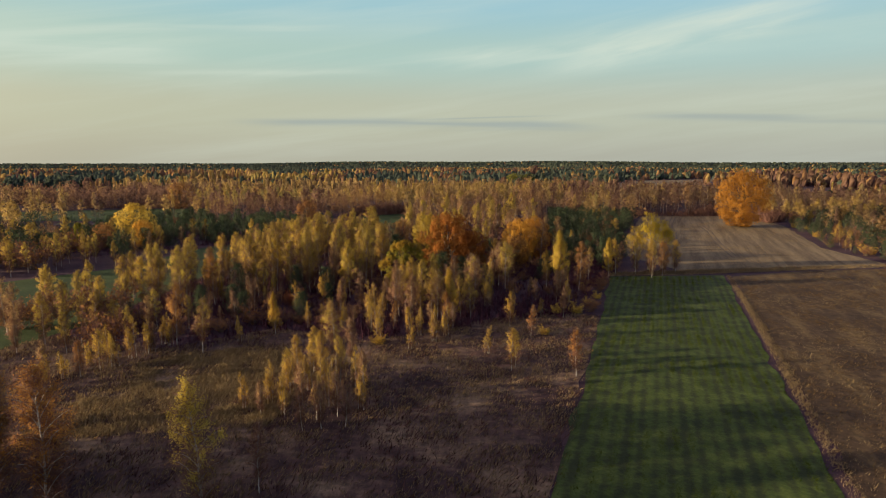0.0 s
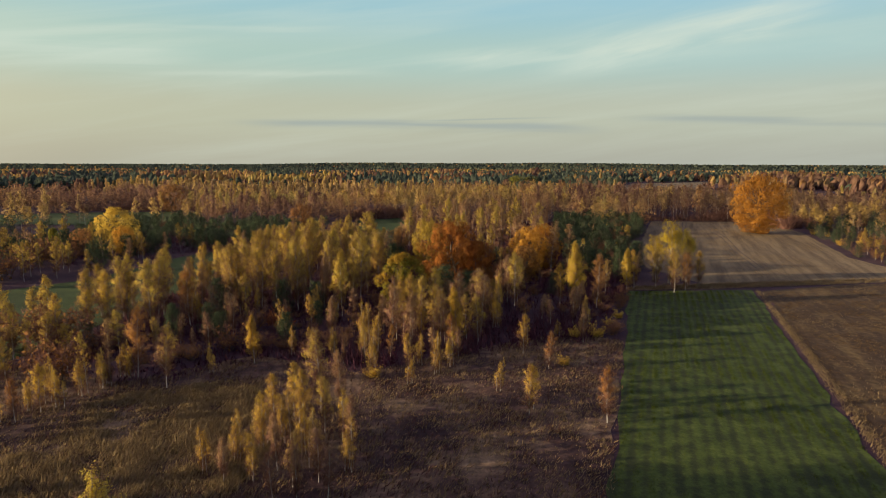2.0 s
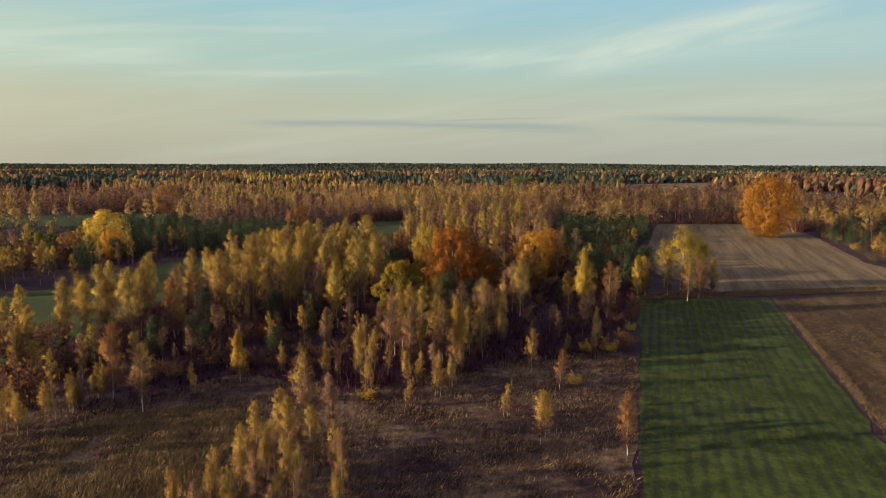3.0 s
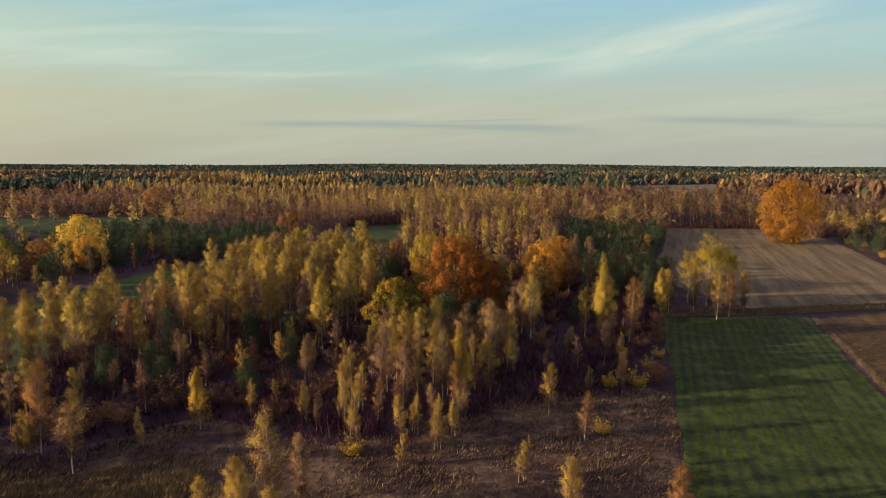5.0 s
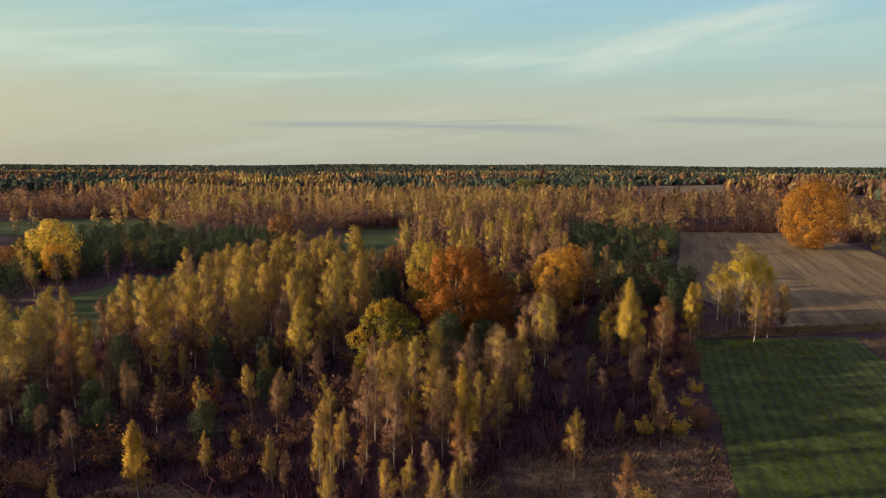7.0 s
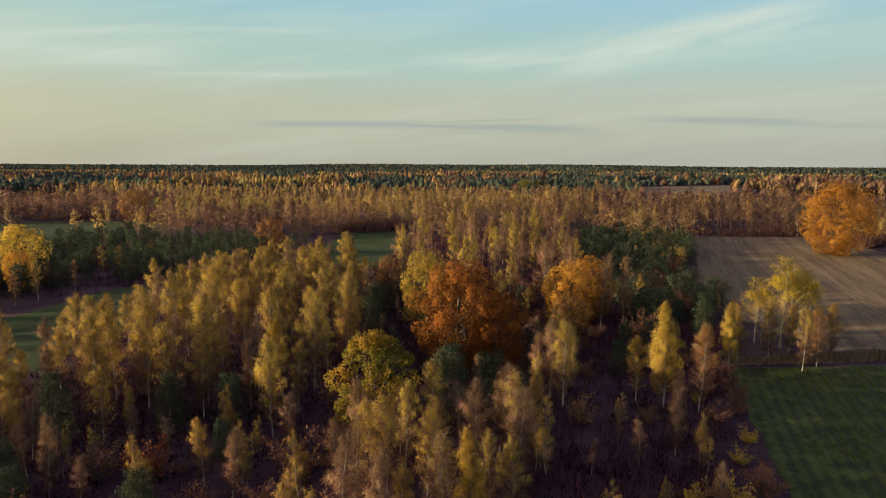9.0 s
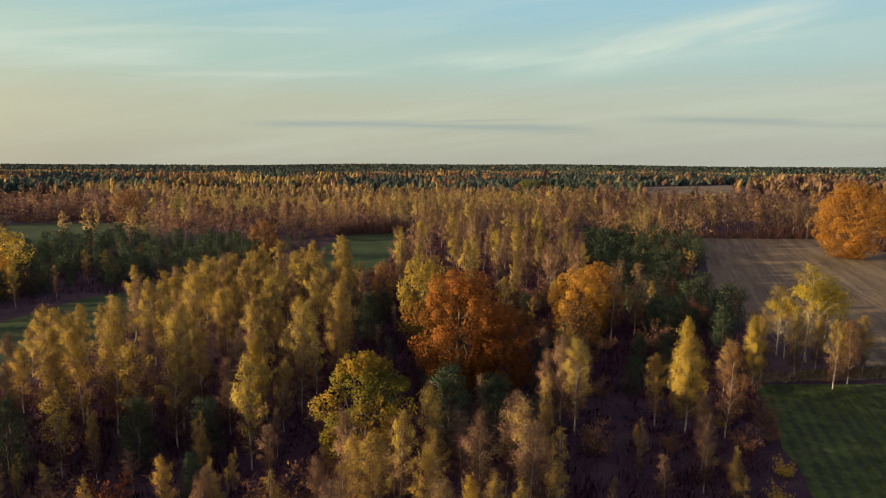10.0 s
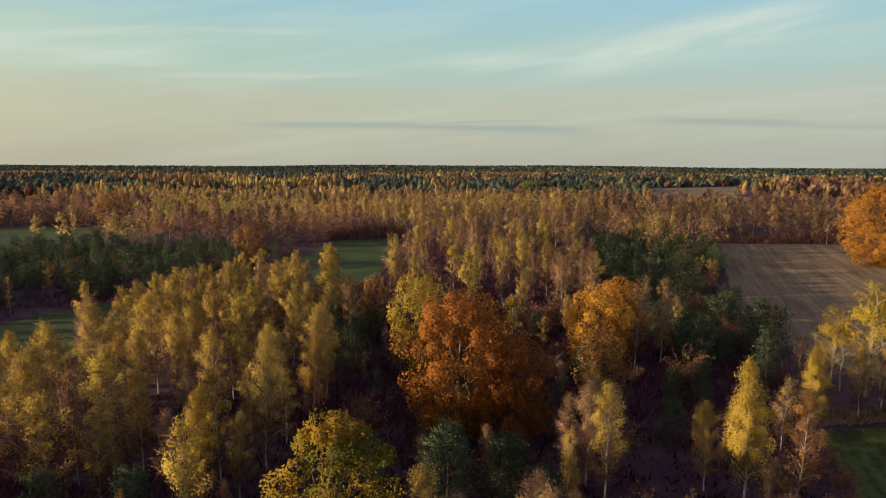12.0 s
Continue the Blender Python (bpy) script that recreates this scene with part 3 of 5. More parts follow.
# ---- ground ----
def height(x, y):
    """Flat fields, low wooded rises far off."""
    d = np.hypot(x, y)
    far = np.clip((d - 1400) / 2600, 0, 1)
    return far * far * (3 - 2 * far) * (13 + 5 * np.sin(x * 0.0016 + 1.0) + 3 * np.sin(x * 0.0041 + y * 0.001)) * np.clip((x + 2600) / 1800, 0.15, 1)


def axis(near, far, step, ratio):
    v = [0.0]
    s = step
    while v[-1] < far:
        if v[-1] > near:
            s *= ratio
        v.append(v[-1] + s)
    return np.array(v)


gx = axis(300, 7000, 12, 1.25)
gx = np.concatenate([-gx[:0:-1], gx])
gy = np.concatenate([-axis(100, 3000, 20, 1.4)[:0:-1], axis(350, 7500, 12, 1.2)])
X, Y = np.meshgrid(gx, gy)
Z = height(X, Y)
nx = len(gx)
ground_me = bpy.data.meshes.new("ground")
ground_me.from_pydata(np.stack([X.ravel(), Y.ravel(), Z.ravel()], 1).tolist(), [], [(j * nx + i, j * nx + i + 1, (j + 1) * nx + i + 1, (j + 1) * nx + i) for j in range(len(gy) - 1) for i in range(nx - 1)])
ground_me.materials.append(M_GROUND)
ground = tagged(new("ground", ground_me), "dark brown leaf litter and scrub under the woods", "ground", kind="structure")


def inside(poly, x, y):
    poly = np.asarray(poly, float)
    res = np.zeros(np.shape(x), bool)
    for (x0, y0), (x1, y1) in zip(poly, np.roll(poly, -1, 0)):
        hit = ((y0 > y) != (y1 > y)) & (x < (x1 - x0) * (y - y0) / (y1 - y0 + 1e-12) + x0)
        res ^= hit
    return res


def field(name, poly, material, label, z=0.04, category="field", wob=0.25):
    """A field: a slab with a wavering edge, its rim sunk into the ground."""
    rng = np.random.default_rng(len(poly) + int(abs(poly[0][0])))
    rim = []
    for (x0, y0), (x1, y1) in zip(poly, poly[1:] + poly[:1]):
        n = max(2, int(math.hypot(x1 - x0, y1 - y0) / 4))
        for k in range(n):
            f = k / n
            rim.append((x0 + (x1 - x0) * f + rng.normal() * wob * (k > 0), y0 + (y1 - y0) * f + rng.normal() * wob * (k > 0)))
    bm = bmesh.new()
    top = [bm.verts.new((x, y, z)) for x, y in rim]
    face = bm.faces.new(top)
    bmesh.ops.triangulate(bm, faces=[face])
    low = [bm.verts.new((x, y, -0.1)) for x, y in rim]
    for i in range(len(rim)):
        j = (i + 1) % len(rim)
        bm.faces.new((top[i], top[j], low[j], low[i]))
    bmesh.ops.recalc_face_normals(bm, faces=bm.faces)
    me = bpy.data.meshes.new(name)
    bm.to_mesh(me)
    bm.free()
    me.materials.append(material)
    return tagged(new(name, me), label, category, kind="structure")


CROP = [(-13.0, -20), (10.8, -20), (36.2, 50.3), (74.0, 154.5), (43.7, 152.8), (22.1, 86), (9.6, 49.2)]
MEADOW = [(-75, -20), (-13.3, -20), (9.3, 49.2), (21.8, 86), (30, 112), (22, 118), (5, 108), (-12, 96), (-30, 104), (-45, 92), (-68, 100), (-80, 60)]
WEEDS = [(12.6, -20), (160, -20), (165, 120), (128, 165), (104, 162), (75.6, 153), (59.5, 108), (37.8, 50.3)]
STUBBLE = [(65.5, 161), (59, 185), (60, 200), (66, 219), (84, 262), (109.5, 328), (166, 326), (160, 278), (132, 206), (130, 172)]
LEFT_GREEN = [(-72, 86), (-66, 105), (-62, 150), (-58, 205), (-68, 230), (-84, 204), (-92, 165), (-112, 142), (-125, 95)]
FAR_LEFT_GREEN = [(-260, 305), (-164, 300), (-141, 297), (-130, 337), (-152, 386), (-214, 372), (-270, 350)]
MID_GREEN = [(-63, 252), (-50, 236), (-20, 238), (-15, 300), (-23, 342), (-46, 330), (-48, 285)]
RIGHT_GREEN = [(160, 200), (215, 215), (230, 300), (196, 280)]
FAR_FIELD = [(150, 520), (262, 530), (330, 760), (500, 1090), (290, 940), (205, 740)]
field("green_field", CROP, M_GREEN, "green winter crop field with faint drill rows", 0.05)
field("dry_meadow", MEADOW, M_MEADOW, "rough meadow of dry brown grass", 0.03)
field("weed_field", WEEDS, M_WEEDS, "fallow field of brown dry weeds", 0.03)
field("stubble_field", STUBBLE, M_STUBBLE, "pale mown stubble field with wheel tracks", 0.04)
field("green_meadow", LEFT_GREEN, M_GRASS, "short green meadow behind the birches", 0.04)
field("green_meadow", FAR_LEFT_GREEN, M_GRASS, "green meadow before the wood edge", 0.04)
field("green_meadow", MID_GREEN, M_GRASS, "green clearing among the birches", 0.04)
field("green_meadow", RIGHT_GREEN, M_GRASS, "green meadow behind pine scrub", 0.04)
field("stubble_field", FAR_FIELD, M_STUBBLE, "distant pale field between woods", 0.06)
M_TRACK = solid_material("bare_track_soil", ((0.3, (0.075, 0.054, 0.038)), (0.7, (0.115, 0.084, 0.056))), 0.5, 0.95, 0.4)


def wheel_track(line, half, z):
    """A narrow pressed strip along a bent line, in short lengths."""
    rng = np.random.default_rng(7)
    line = np.array(line, float)
    t = np.linspace(0, len(line) - 1, 12 * len(line))
    k = np.minimum(t.astype(int), len(line) - 2)
    mid = line[k] + (line[k + 1] - line[k]) * (t - k)[:, None]
    way = np.gradient(mid, axis=0)
    side = np.stack([way[:, 1], -way[:, 0]], 1) / np.linalg.norm(way, axis=1)[:, None]
    wide = half * rng.uniform(0.75, 1.25, (len(t), 1))
    rim = [np.concatenate([mid + side * w, np.full((len(t), 1), h)], 1) for w, h in ((-wide * 1.3, -0.05), (-wide, z), (wide, z), (wide * 1.3, -0.05))]
    n = len(t)
    me = bpy.data.meshes.new("wheel_track")
    me.from_pydata(np.concatenate(rim).tolist(), [], [(s * n + q, (s + 1) * n + q, (s + 1) * n + q + 1, s * n + q + 1) for s in range(3) for q in range(n - 1)])
    me.materials.append(M_TRACK)
    return tagged(new("wheel_track", me), "faint darker wheel track across pale stubble", "track", kind="structure")


for line in (((126, 324), (107.4, 280.5), (98.9, 253.8), (89.9, 229.3), (80, 203)), ((121, 278), (114.8, 255.2), (101.9, 219), (92, 185.6))):
    for shift in (-0.9, 0.9):
        wheel_track([(x + shift, y) for x, y in line], 0.22, 0.052)
field("field_margin", [(66, 156.3), (44, 153.6), (44.5, 156.5), (64, 160.2), (128, 171.5), (128, 167)], M_STUBBLE, "pale grassy headland between fields", 0.06)

# ---- trees ----
PROTO = {}
PLACES = []
DEEP = []


def proto(key, ob, full=10.0):
    PROTO[key] = (ob, full)


def plant(key, x, y, h, turn=None, wide=1.0):
    if (y > 165 or y < 46 and x < -41) and key[:-1] in ("gold", "ochre", "pale", "orange"):
        key = ("faded" if key[:-1] == "pale" else "wood") + key[-1]
    if y > 178 and key[:-1] in ("wood", "faded"):
        DEEP.append((x, y, h))
        return
    PLACES.append((key, x, y, h, random.uniform(0, 360) if turn is None else turn, wide))


def grow_all():
    """Copies each kind to its places; the first built one takes the last place."""
    last = {}
    for k, place in enumerate(PLACES):
        last[place[0]] = k
    for k, (key, x, y, h, turn, wide) in enumerate(PLACES):
        ob, full = PROTO[key]
        s = h / full
        m = pose(x, y, float(height(x, y)), 0, 0, turn) @ Matrix.Diagonal((s * wide, s * wide, s, 1))
        if last[key] != k:
            copy_thing(ob, m)
    for key, k in last.items():
        _, x, y, h, turn, wide = PLACES[k]
        s = h / PROTO[key][1]
        PROTO[key][0].matrix_basis = pose(x, y, float(height(x, y)), 0, 0, turn) @ Matrix.Diagonal((s * wide, s * wide, s, 1))


for i in range(3):
    proto(f"gold{i}", birch("slender birch with golden autumn leaves", L_GOLD, 10 + i, 3.7, 7000, 2600, 0.12, 0.085, top_heavy=0.15))
    proto(f"ochre{i}", birch("slender birch with ochre leaves and fine twigs", L_OCHRE, 20 + i, 3.8, 6400, 2800, 0.12, 0.085, top_heavy=0.2))
    proto(f"pale{i}", birch("thin birch with few faded leaves and pale trunk", L_PALE, 30 + i, 3.1, 3600, 3200, 0.14, 0.08, top_heavy=0.2))
    proto(f"orange{i}", birch("birch with orange autumn leaves", L_ORANGE, 40 + i, 3.6, 6000, 2700, 0.12, 0.085, top_heavy=0.1))
    proto(f"young{i}", birch("clump of young birches with yellow tops", L_GOLD, 50 + i, 4.2, 7600, 3000, 0.10, 0.09, 5, 0.1, kind="birch_clump"))
    proto(f"wood{i}", birch("ochre birch in a dense birch wood", L_OCHRE, 15 + i, 3.9, 2200, 1000, 0.12, 0.145, 1, 0.15, None, 24, light=True, twig_w=0.055))
    proto(f"faded{i}", birch("faded birch in a dense birch wood", L_PALE, 25 + i, 3.5, 1500, 1100, 0.12, 0.14, 1, 0.1, None, 24, light=True, twig_w=0.05))
    proto(f"pine{i}", pine("young dense dark green pine", 60 + i, 7.8 - 0.9 * i, 4600, round_top=0.4))
    proto(f"scrub{i}", pine("bushy young pine among pine scrub", 65 + i, 9.6 - 1.0 * i, 1150, size=0.62, round_top=0.36))
    proto(f"bush{i}", shrub("leafless brown thicket bush", L_BROWN, M_TWIG, 70 + i, 6.0, 350, 700), 5.0)
proto("lite0", pine("low bushy dark pine in thicket", 240, 9.6, 520, 0.03, 0.36, 0.85))
proto("lite1", pine("low bushy dark pine in thicket", 241, 8.4, 520, 0.03, 0.36, 0.85))
proto("red_bush", shrub("dull red leafy bush in the shade", L_RED, M_TWIG_RED, 80, 6.0, 1600, 600), 5.0)
proto("gold_bush", shrub("low bush with yellow leaves", L_GOLD, M_TWIG, 81, 5.0, 900, 600), 5.0)
proto("bare", birch("nearly bare birch with white trunk and twigs", L_PALE, 90, 3.8, 2000, 3200, 0.2, 0.08))
proto("bare1", birch("nearly bare birch with a white trunk", L_OCHRE, 91, 3.8, 3400, 3000, 0.2, 0.08))
proto("spire", birch("bright golden birch with a dense pointed crown", L_GOLD, 92, 3.7, 17000, 1500, 0.10, 0.092, 1, 0.0, None, 44, cone=True))
proto("spire1", birch("bright yellow birch with dense drooping crown", L_YGOLD, 93, 3.5, 19000, 1500, 0.12, 0.088, 1, 0.0, None, 44, cone=True))
proto("aspen", birch("aspen with yellow top leaves and bare pale limbs", L_YELLOW, 94, 7.0, 6500, 1200, 0.2, 0.12, 3, 0.0, M_POPLAR_BARK, 40, "aspen_tree", 0.42))
proto("oak", broadleaf("large oak in full orange autumn leaf", L_OAK, 100, 10.0, 110, 32000, 0.115, 0.03, lobe_r=0.105, ragged=0.15))
proto("rust_oak", broadleaf("broad oak with rust and orange leaves", L_RUST, 101, 9.4, 76, 26000, 0.135, 0.03, lobe_r=0.115, ragged=0.3))
proto("oak_small", broadleaf("round oak with orange leaves", L_OAK, 102, 8.6, 60, 14000, 0.155, 0.05, lobe_r=0.13, ragged=0.2))
proto("green_tree", broadleaf("leafy tree turning from green to yellow", L_GREEN, 103, 7.2, 46, 16000, 0.135, 0.08, "maple_tree", lobe_r=0.125, ragged=0.45))
proto("gold_tree", broadleaf("broad tree in bright golden yellow leaf", L_GOLD, 108, 8.8, 50, 9000, 0.17, 0.05, "lime_tree", lobe_r=0.14))
proto("yellow_tree", broadleaf("broad tree with dull olive gold leaves", L_DULLGOLD, 104, 8.8, 50, 12000, 0.155, 0.06, "lime_tree", lobe_r=0.14))
proto("brown_tree", broadleaf("round brown autumn tree", L_BROWN, 105, 7.6, 36, 4200, 0.24, 0.08, "beech_tree"))
proto("brown_tree1", broadleaf("brown leafy tree at the wood edge", L_RUSSET, 106, 6.6, 34, 5200, 0.21, 0.06, "beech_tree"))
proto("olive_tree", broadleaf("rounded olive green willow", L_OLIVE, 107, 11.0, 40, 3600, 0.4, 0.05, "willow_tree"))

# birches standing singly in the dry meadow
for key, x, y, h in (("orange1", 18.6, 79.6, 7.0), ("gold1", 9.8, 82.0, 6.4), ("gold2", 10.6, 83.5, 5.6), ("young0", 6.8, 89.3, 4.6), ("gold0", 12.1, 104.8, 6.5), ("orange0", 14.9, 98.0, 5.8), ("gold_bush", 17.6, 100.0, 2.2),
                     ("bare1", -15.3, 82.0, 10.4), ("gold2", -16.4, 77.6, 7.4), ("ochre1", -13.8, 76.6, 6.8), ("young0", -15.2, 72.4, 6.2), ("young1", -11.6, 75.6, 6.0), ("pale0", -16.8, 68.6, 5.8), ("bare", -12.4, 66.4, 5.8), ("young2", -19.8, 73.0, 5.8), ("gold0", -20.6, 75.4, 5.4), ("young0", -24.0, 68.6, 5.0), ("pale2", -21.4, 66.4, 4.6), ("bare1", -14.6, 65.4, 5.6), ("gold1", -18.2, 80.5, 7.0), ("pale0", -13.0, 84.0, 7.2), ("gold0", -19.8, 78.0, 6.4), ("young1", -17.6, 74.8, 6.0), ("young2", -21.5, 70.5, 5.6), ("young0", -18.8, 66.8, 5.2),
                     ("young2", -13.4, 70.0, 6.0), ("pale1", -10.0, 72.0, 6.4), ("pale2", -13.6, 63.0, 5.6), ("bare", -11.0, 63.5, 5.4), ("young1", -9.6, 68.6, 5.6), ("bare", -15.6, 62.6, 4.9),
                     ("bare1", -37.7, 90.2, 8.8), ("orange2", -43.7, 94.4, 10.2), ("spire", -29.1, 100.2, 7.4), ("young0", -33.8, 96.0, 4.4)):
    plant(key, x, y, h)
for key, x, y, h in (("young1", -10.7, 98.2, 5.8), ("gold_bush", -10.5, 94.6, 3.0), ("orange0", -8.8, 103.0, 5.4), ("gold0", -5.6, 97.2, 5.6), ("young2", -1.5, 95.8, 6.4), ("young0", -4.2, 99.8, 5.2), ("pale0", -2.0, 101.0, 5.6), ("young1", 0.6, 99.2, 5.4), ("young0", -5.2, 92.0, 4.0), ("pale1", 1.8, 103.0, 5.0),
                     ("spire", 1.8, 107.5, 10.4), ("bare", -8.9, 107.6, 10.0), ("ochre1", -5.9, 113.2, 11.2), ("gold0", -2.3, 115.4, 9.0), ("pale1", 2.0, 117.0, 11.2), ("pale0", 4.9, 122.9, 10.8), ("bare1", 6.5, 120.6, 11.0), ("ochre2", -2.2, 123.4, 11.0), ("gold2", -7.6, 116.0, 9.6), ("pale2", -9.4, 121.0, 9.6),
                     ("young1", 9.6, 120.6, 8.2), ("ochre0", 3.4, 112.6, 8.0), ("pale0", -0.4, 111.5, 8.4), ("gold1", -4.2, 109.0, 7.0), ("orange2", 0.8, 104.0, 6.6)):
    plant(key, x, y, h)
# birches along the edge of the green field
for key, x, y, h in (("pale0", 27.4, 133.4, 6.4), ("pale1", 23.2, 111.4, 6.0), ("bare", 25.3, 127.6, 6.6), ("pale2", 24.2, 124.0, 7.0), ("bare", 19.5, 121.6, 5.4), ("young0", 26.0, 121.0, 6.0), ("spire1", 27.6, 137.0, 14.0), ("orange1", 31.6, 136.0, 11.6), ("bare1", 36.5, 147.0, 8.8), ("spire1", 42.9, 151.9, 10.4), ("gold2", 45.4, 154.6, 9.8), ("gold1", 24.6, 139.0, 9.0),
                     ("orange0", 57.4, 153.4, 9.2), ("gold0", 62.6, 157.9, 9.0), ("ochre1", 54.0, 151.4, 10.0), ("ochre0", 51.4, 156.4, 9.6), ("orange2", 59.6, 157.2, 8.4), ("gold1", 55.8, 158.5, 9.0), ("aspen", 57.2, 163.0, 15.6), ("aspen", 61.6, 165.6, 13.4), ("aspen", 54.2, 166.0, 11.6), ("pale2", 50.6, 168.0, 7.4),
                     ("pine2", 45.6, 167.4, 8.4), ("pine0", 24.9, 148.4, 5.2), ("pine1", 29.8, 150.6, 4.6), ("pine2", 28.4, 157.0, 6.0), ("pine0", 33.4, 160.0, 5.4)):
    plant(key, x, y, h)
# the broad trees and the pines in the middle of the birch wood
for key, x, y, h, wide in (("green_tree", -8.2, 125.8, 13.9, 0.95), ("pine1", -0.2, 132.4, 9.4, 1.05), ("pine2", 4.8, 132.6, 8.4, 1.2), ("pine0", 8.0, 131.0, 6.6, 1.1), ("rust_oak", 1.2, 150.5, 17.0, 0.88), ("rust_oak", 7.0, 148.5, 12.6, 0.8), ("yellow_tree", -4.0, 169.0, 15.8, 0.75), ("brown_tree1", -13.6, 190.0, 11.4, 0.9), ("oak_small", 22.4, 172.0, 13.6, 0.9), ("oak_small", 27.6, 180.0, 13.4, 0.9), ("brown_tree", 20.0, 160.0, 10.0, 0.9),
                           ("brown_tree1", -60.5, 266.0, 13.0, 1.1), ("gold_tree", -114.0, 219.0, 15.0, 1.05), ("oak_small", -104.0, 205.0, 10.0, 0.9), ("brown_tree1", -117.0, 204.0, 9.0, 1.1), ("green_tree", -121.0, 196.0, 10.5, 0.6), ("oak", 137.0, 273.0, 26.0, 1.0), ("olive_tree", 76.0, 640.0, 17.0, 1.1), ("olive_tree", 92.0, 648.0, 16.0, 1.2), ("brown_tree1", -167.0, 380.0, 17.0, 1.4)):
    plant(key, x, y, h, None, wide)
# birches of the wood that stand out
for key, x, y, h in (("ochre0", 14.6, 137.4, 11.5), ("pale1", 13.2, 139.4, 11.0), ("ochre2", 15.6, 141.0, 10.2), ("pale0", 12.0, 141.0, 8.6), ("young2", 11.0, 136.0, 7.8), ("gold0", 15.9, 147.8, 9.8), ("spire", -22.2, 132.5, 12.6), ("ochre1", -18.6, 142.0, 14.3), ("ochre0", -16.6, 157.5, 13.4), ("ochre2", -31.2, 137.0, 14.6), ("gold1", -38.6, 136.0, 13.8), ("ochre0", -41.0, 140.2, 13.6), ("ochre1", -50.4, 145.0, 12.6), ("ochre2", -56.0, 150.0, 11.6), ("gold2", -44.2, 138.4, 11.8), ("ochre0", -45.4, 159.0, 13.7),
                     ("ochre2", -51.2, 176.0, 11.4), ("gold0", -39.6, 162.6, 14.0), ("ochre1", -43.6, 184.6, 13.7), ("gold1", -37.0, 177.0, 13.4), ("gold2", -30.7, 206.0, 13.6), ("pale0", -23.6, 203.5, 14.7), ("ochre0", -27.6, 222.0, 13.0), ("gold0", -18.6, 196.0, 10.4), ("ochre1", -55.0, 127.0, 14.0), ("ochre0", -62.4, 126.0, 12.2), ("ochre2", -68.0, 128.0, 10.6), ("ochre1", -52.0, 115.8, 13.0), ("gold0", -60.0, 117.0, 11.0), ("orange1", -47.0, 120.0, 11.0),
                     ("ochre0", 10.4, 176.0, 11.2), ("pale2", 14.0, 197.0, 11.2), ("pale1", 28.8, 173.6, 14.6), ("pale0", 34.0, 177.0, 13.6), ("pale2", 23.4, 224.0, 14.0), ("bare", 25.6, 221.0, 12.5), ("pale1", -14.8, 236.0, 14.0), ("gold1", -35.0, 146.0, 13.0), ("ochre2", -27.0, 151.0, 12.6), ("gold2", -33.0, 156.0, 13.0), ("ochre0", -29.0, 166.0, 13.2), ("gold0", -24.0, 174.0, 13.0)):
    plant(key, x, y, h)
for key, x, y, h in (("red_bush", -30.0, 118.0, 4.6), ("young2", -20.3, 117.8, 6.6), ("pine2", -24.0, 122.0, 4.6), ("pine1", -32.0, 128.0, 7.2), ("pine0", -26.0, 130.0, 6.4), ("pine1", -44.0, 126.0, 8.0), ("pine0", -38.0, 111.0, 5.0), ("pine2", -47.0, 113.0, 6.0), ("pine1", -14.0, 172.0, 8.6), ("pine0", -19.0, 176.0, 9.0)):
    plant(key, x, y, h)
# tall birches close to the start of the flight, and unseen trees added beside them to shade the fields
for key, x, y, h in (("orange2", -31.5, 44.5, 14.4), ("orange0", -35.0, 42.0, 14.0), ("orange1", -38.0, 47.0, 13.0), ("pale2", -33.5, 47.5, 11.0), ("ochre1", -19.4, 44.6, 12.6), ("bare", -16.6, 50.0, 6.6), ("ochre0", -47.0, 45.0, 13.5), ("orange1", -52.0, 42.0, 13.0), ("ochre1", -45.0, 37.0, 13.0), ("ochre2", -42.0, 30.0, 14.5), ("orange0", -42.0, 24.0, 15.0), ("ochre0", -36.0, 20.0, 16.0), ("orange1", -47.0, 58.0, 9.0), ("oak_small", -50.0, 46.0, 13.0), ("oak_small", -49.0, 36.0, 13.0), ("oak_small", -47.0, 27.0, 13.0), ("brown_tree", -58.0, 52.0, 15.0), ("oak_small", -51.0, 50.0, 18.0), ("oak_small", -36.0, 22.0, 16.0), ("oak_small", -46.0, 30.0, 16.0), ("oak_small", -36.0, 12.0, 14.0), ("oak_small", -30.0, 4.0, 14.0), ("oak_small", -40.0, -6.0, 15.0), ("wood0", -32.0, 22.0, 14.0), ("wood1", -30.0, -8.0, 14.0), ("oak_small", -44.0, 18.0, 15.0), ("ochre2", -52.0, 62.0, 8.0), ("orange0", -43.0, 54.0, 8.0)):
    plant(key, x, y, h)
for k, (x, y, h) in enumerate(((-65, 119, 11), (-67.6, 128, 11), (-67, 134, 11), (-58, 127, 11), (-66, 147, 11), (-54.6, 135.4, 11), (-61, 154, 11), (-53.7, 146.5, 11), (-52.5, 130.5, 12), (-49.4, 126.5, 12), (-51, 135.6, 12), (-53.2, 141, 12), (-43.7, 145, 12), (-50, 170, 12), (-48, 173.5, 12), (-36.6, 151.5, 12), (-36.0, 139.0, 11.5), (-21.6, 154, 12), (-65, 94, 9), (-66, 101, 9.4), (-63, 107, 9), (-60, 100, 8), (-93.4, 222, 13), (-90, 224, 12), (-59, 90, 7), (-70, 112, 9), (-68, 104, 7), (-61, 112, 9), (-66, 89, 7))):
    plant(("ochre0", "ochre1", "gold2", "ochre2", "pale1", "gold0")[k % 6], x, y, h * (0.7 if x < -48 and y > 125 else 1))
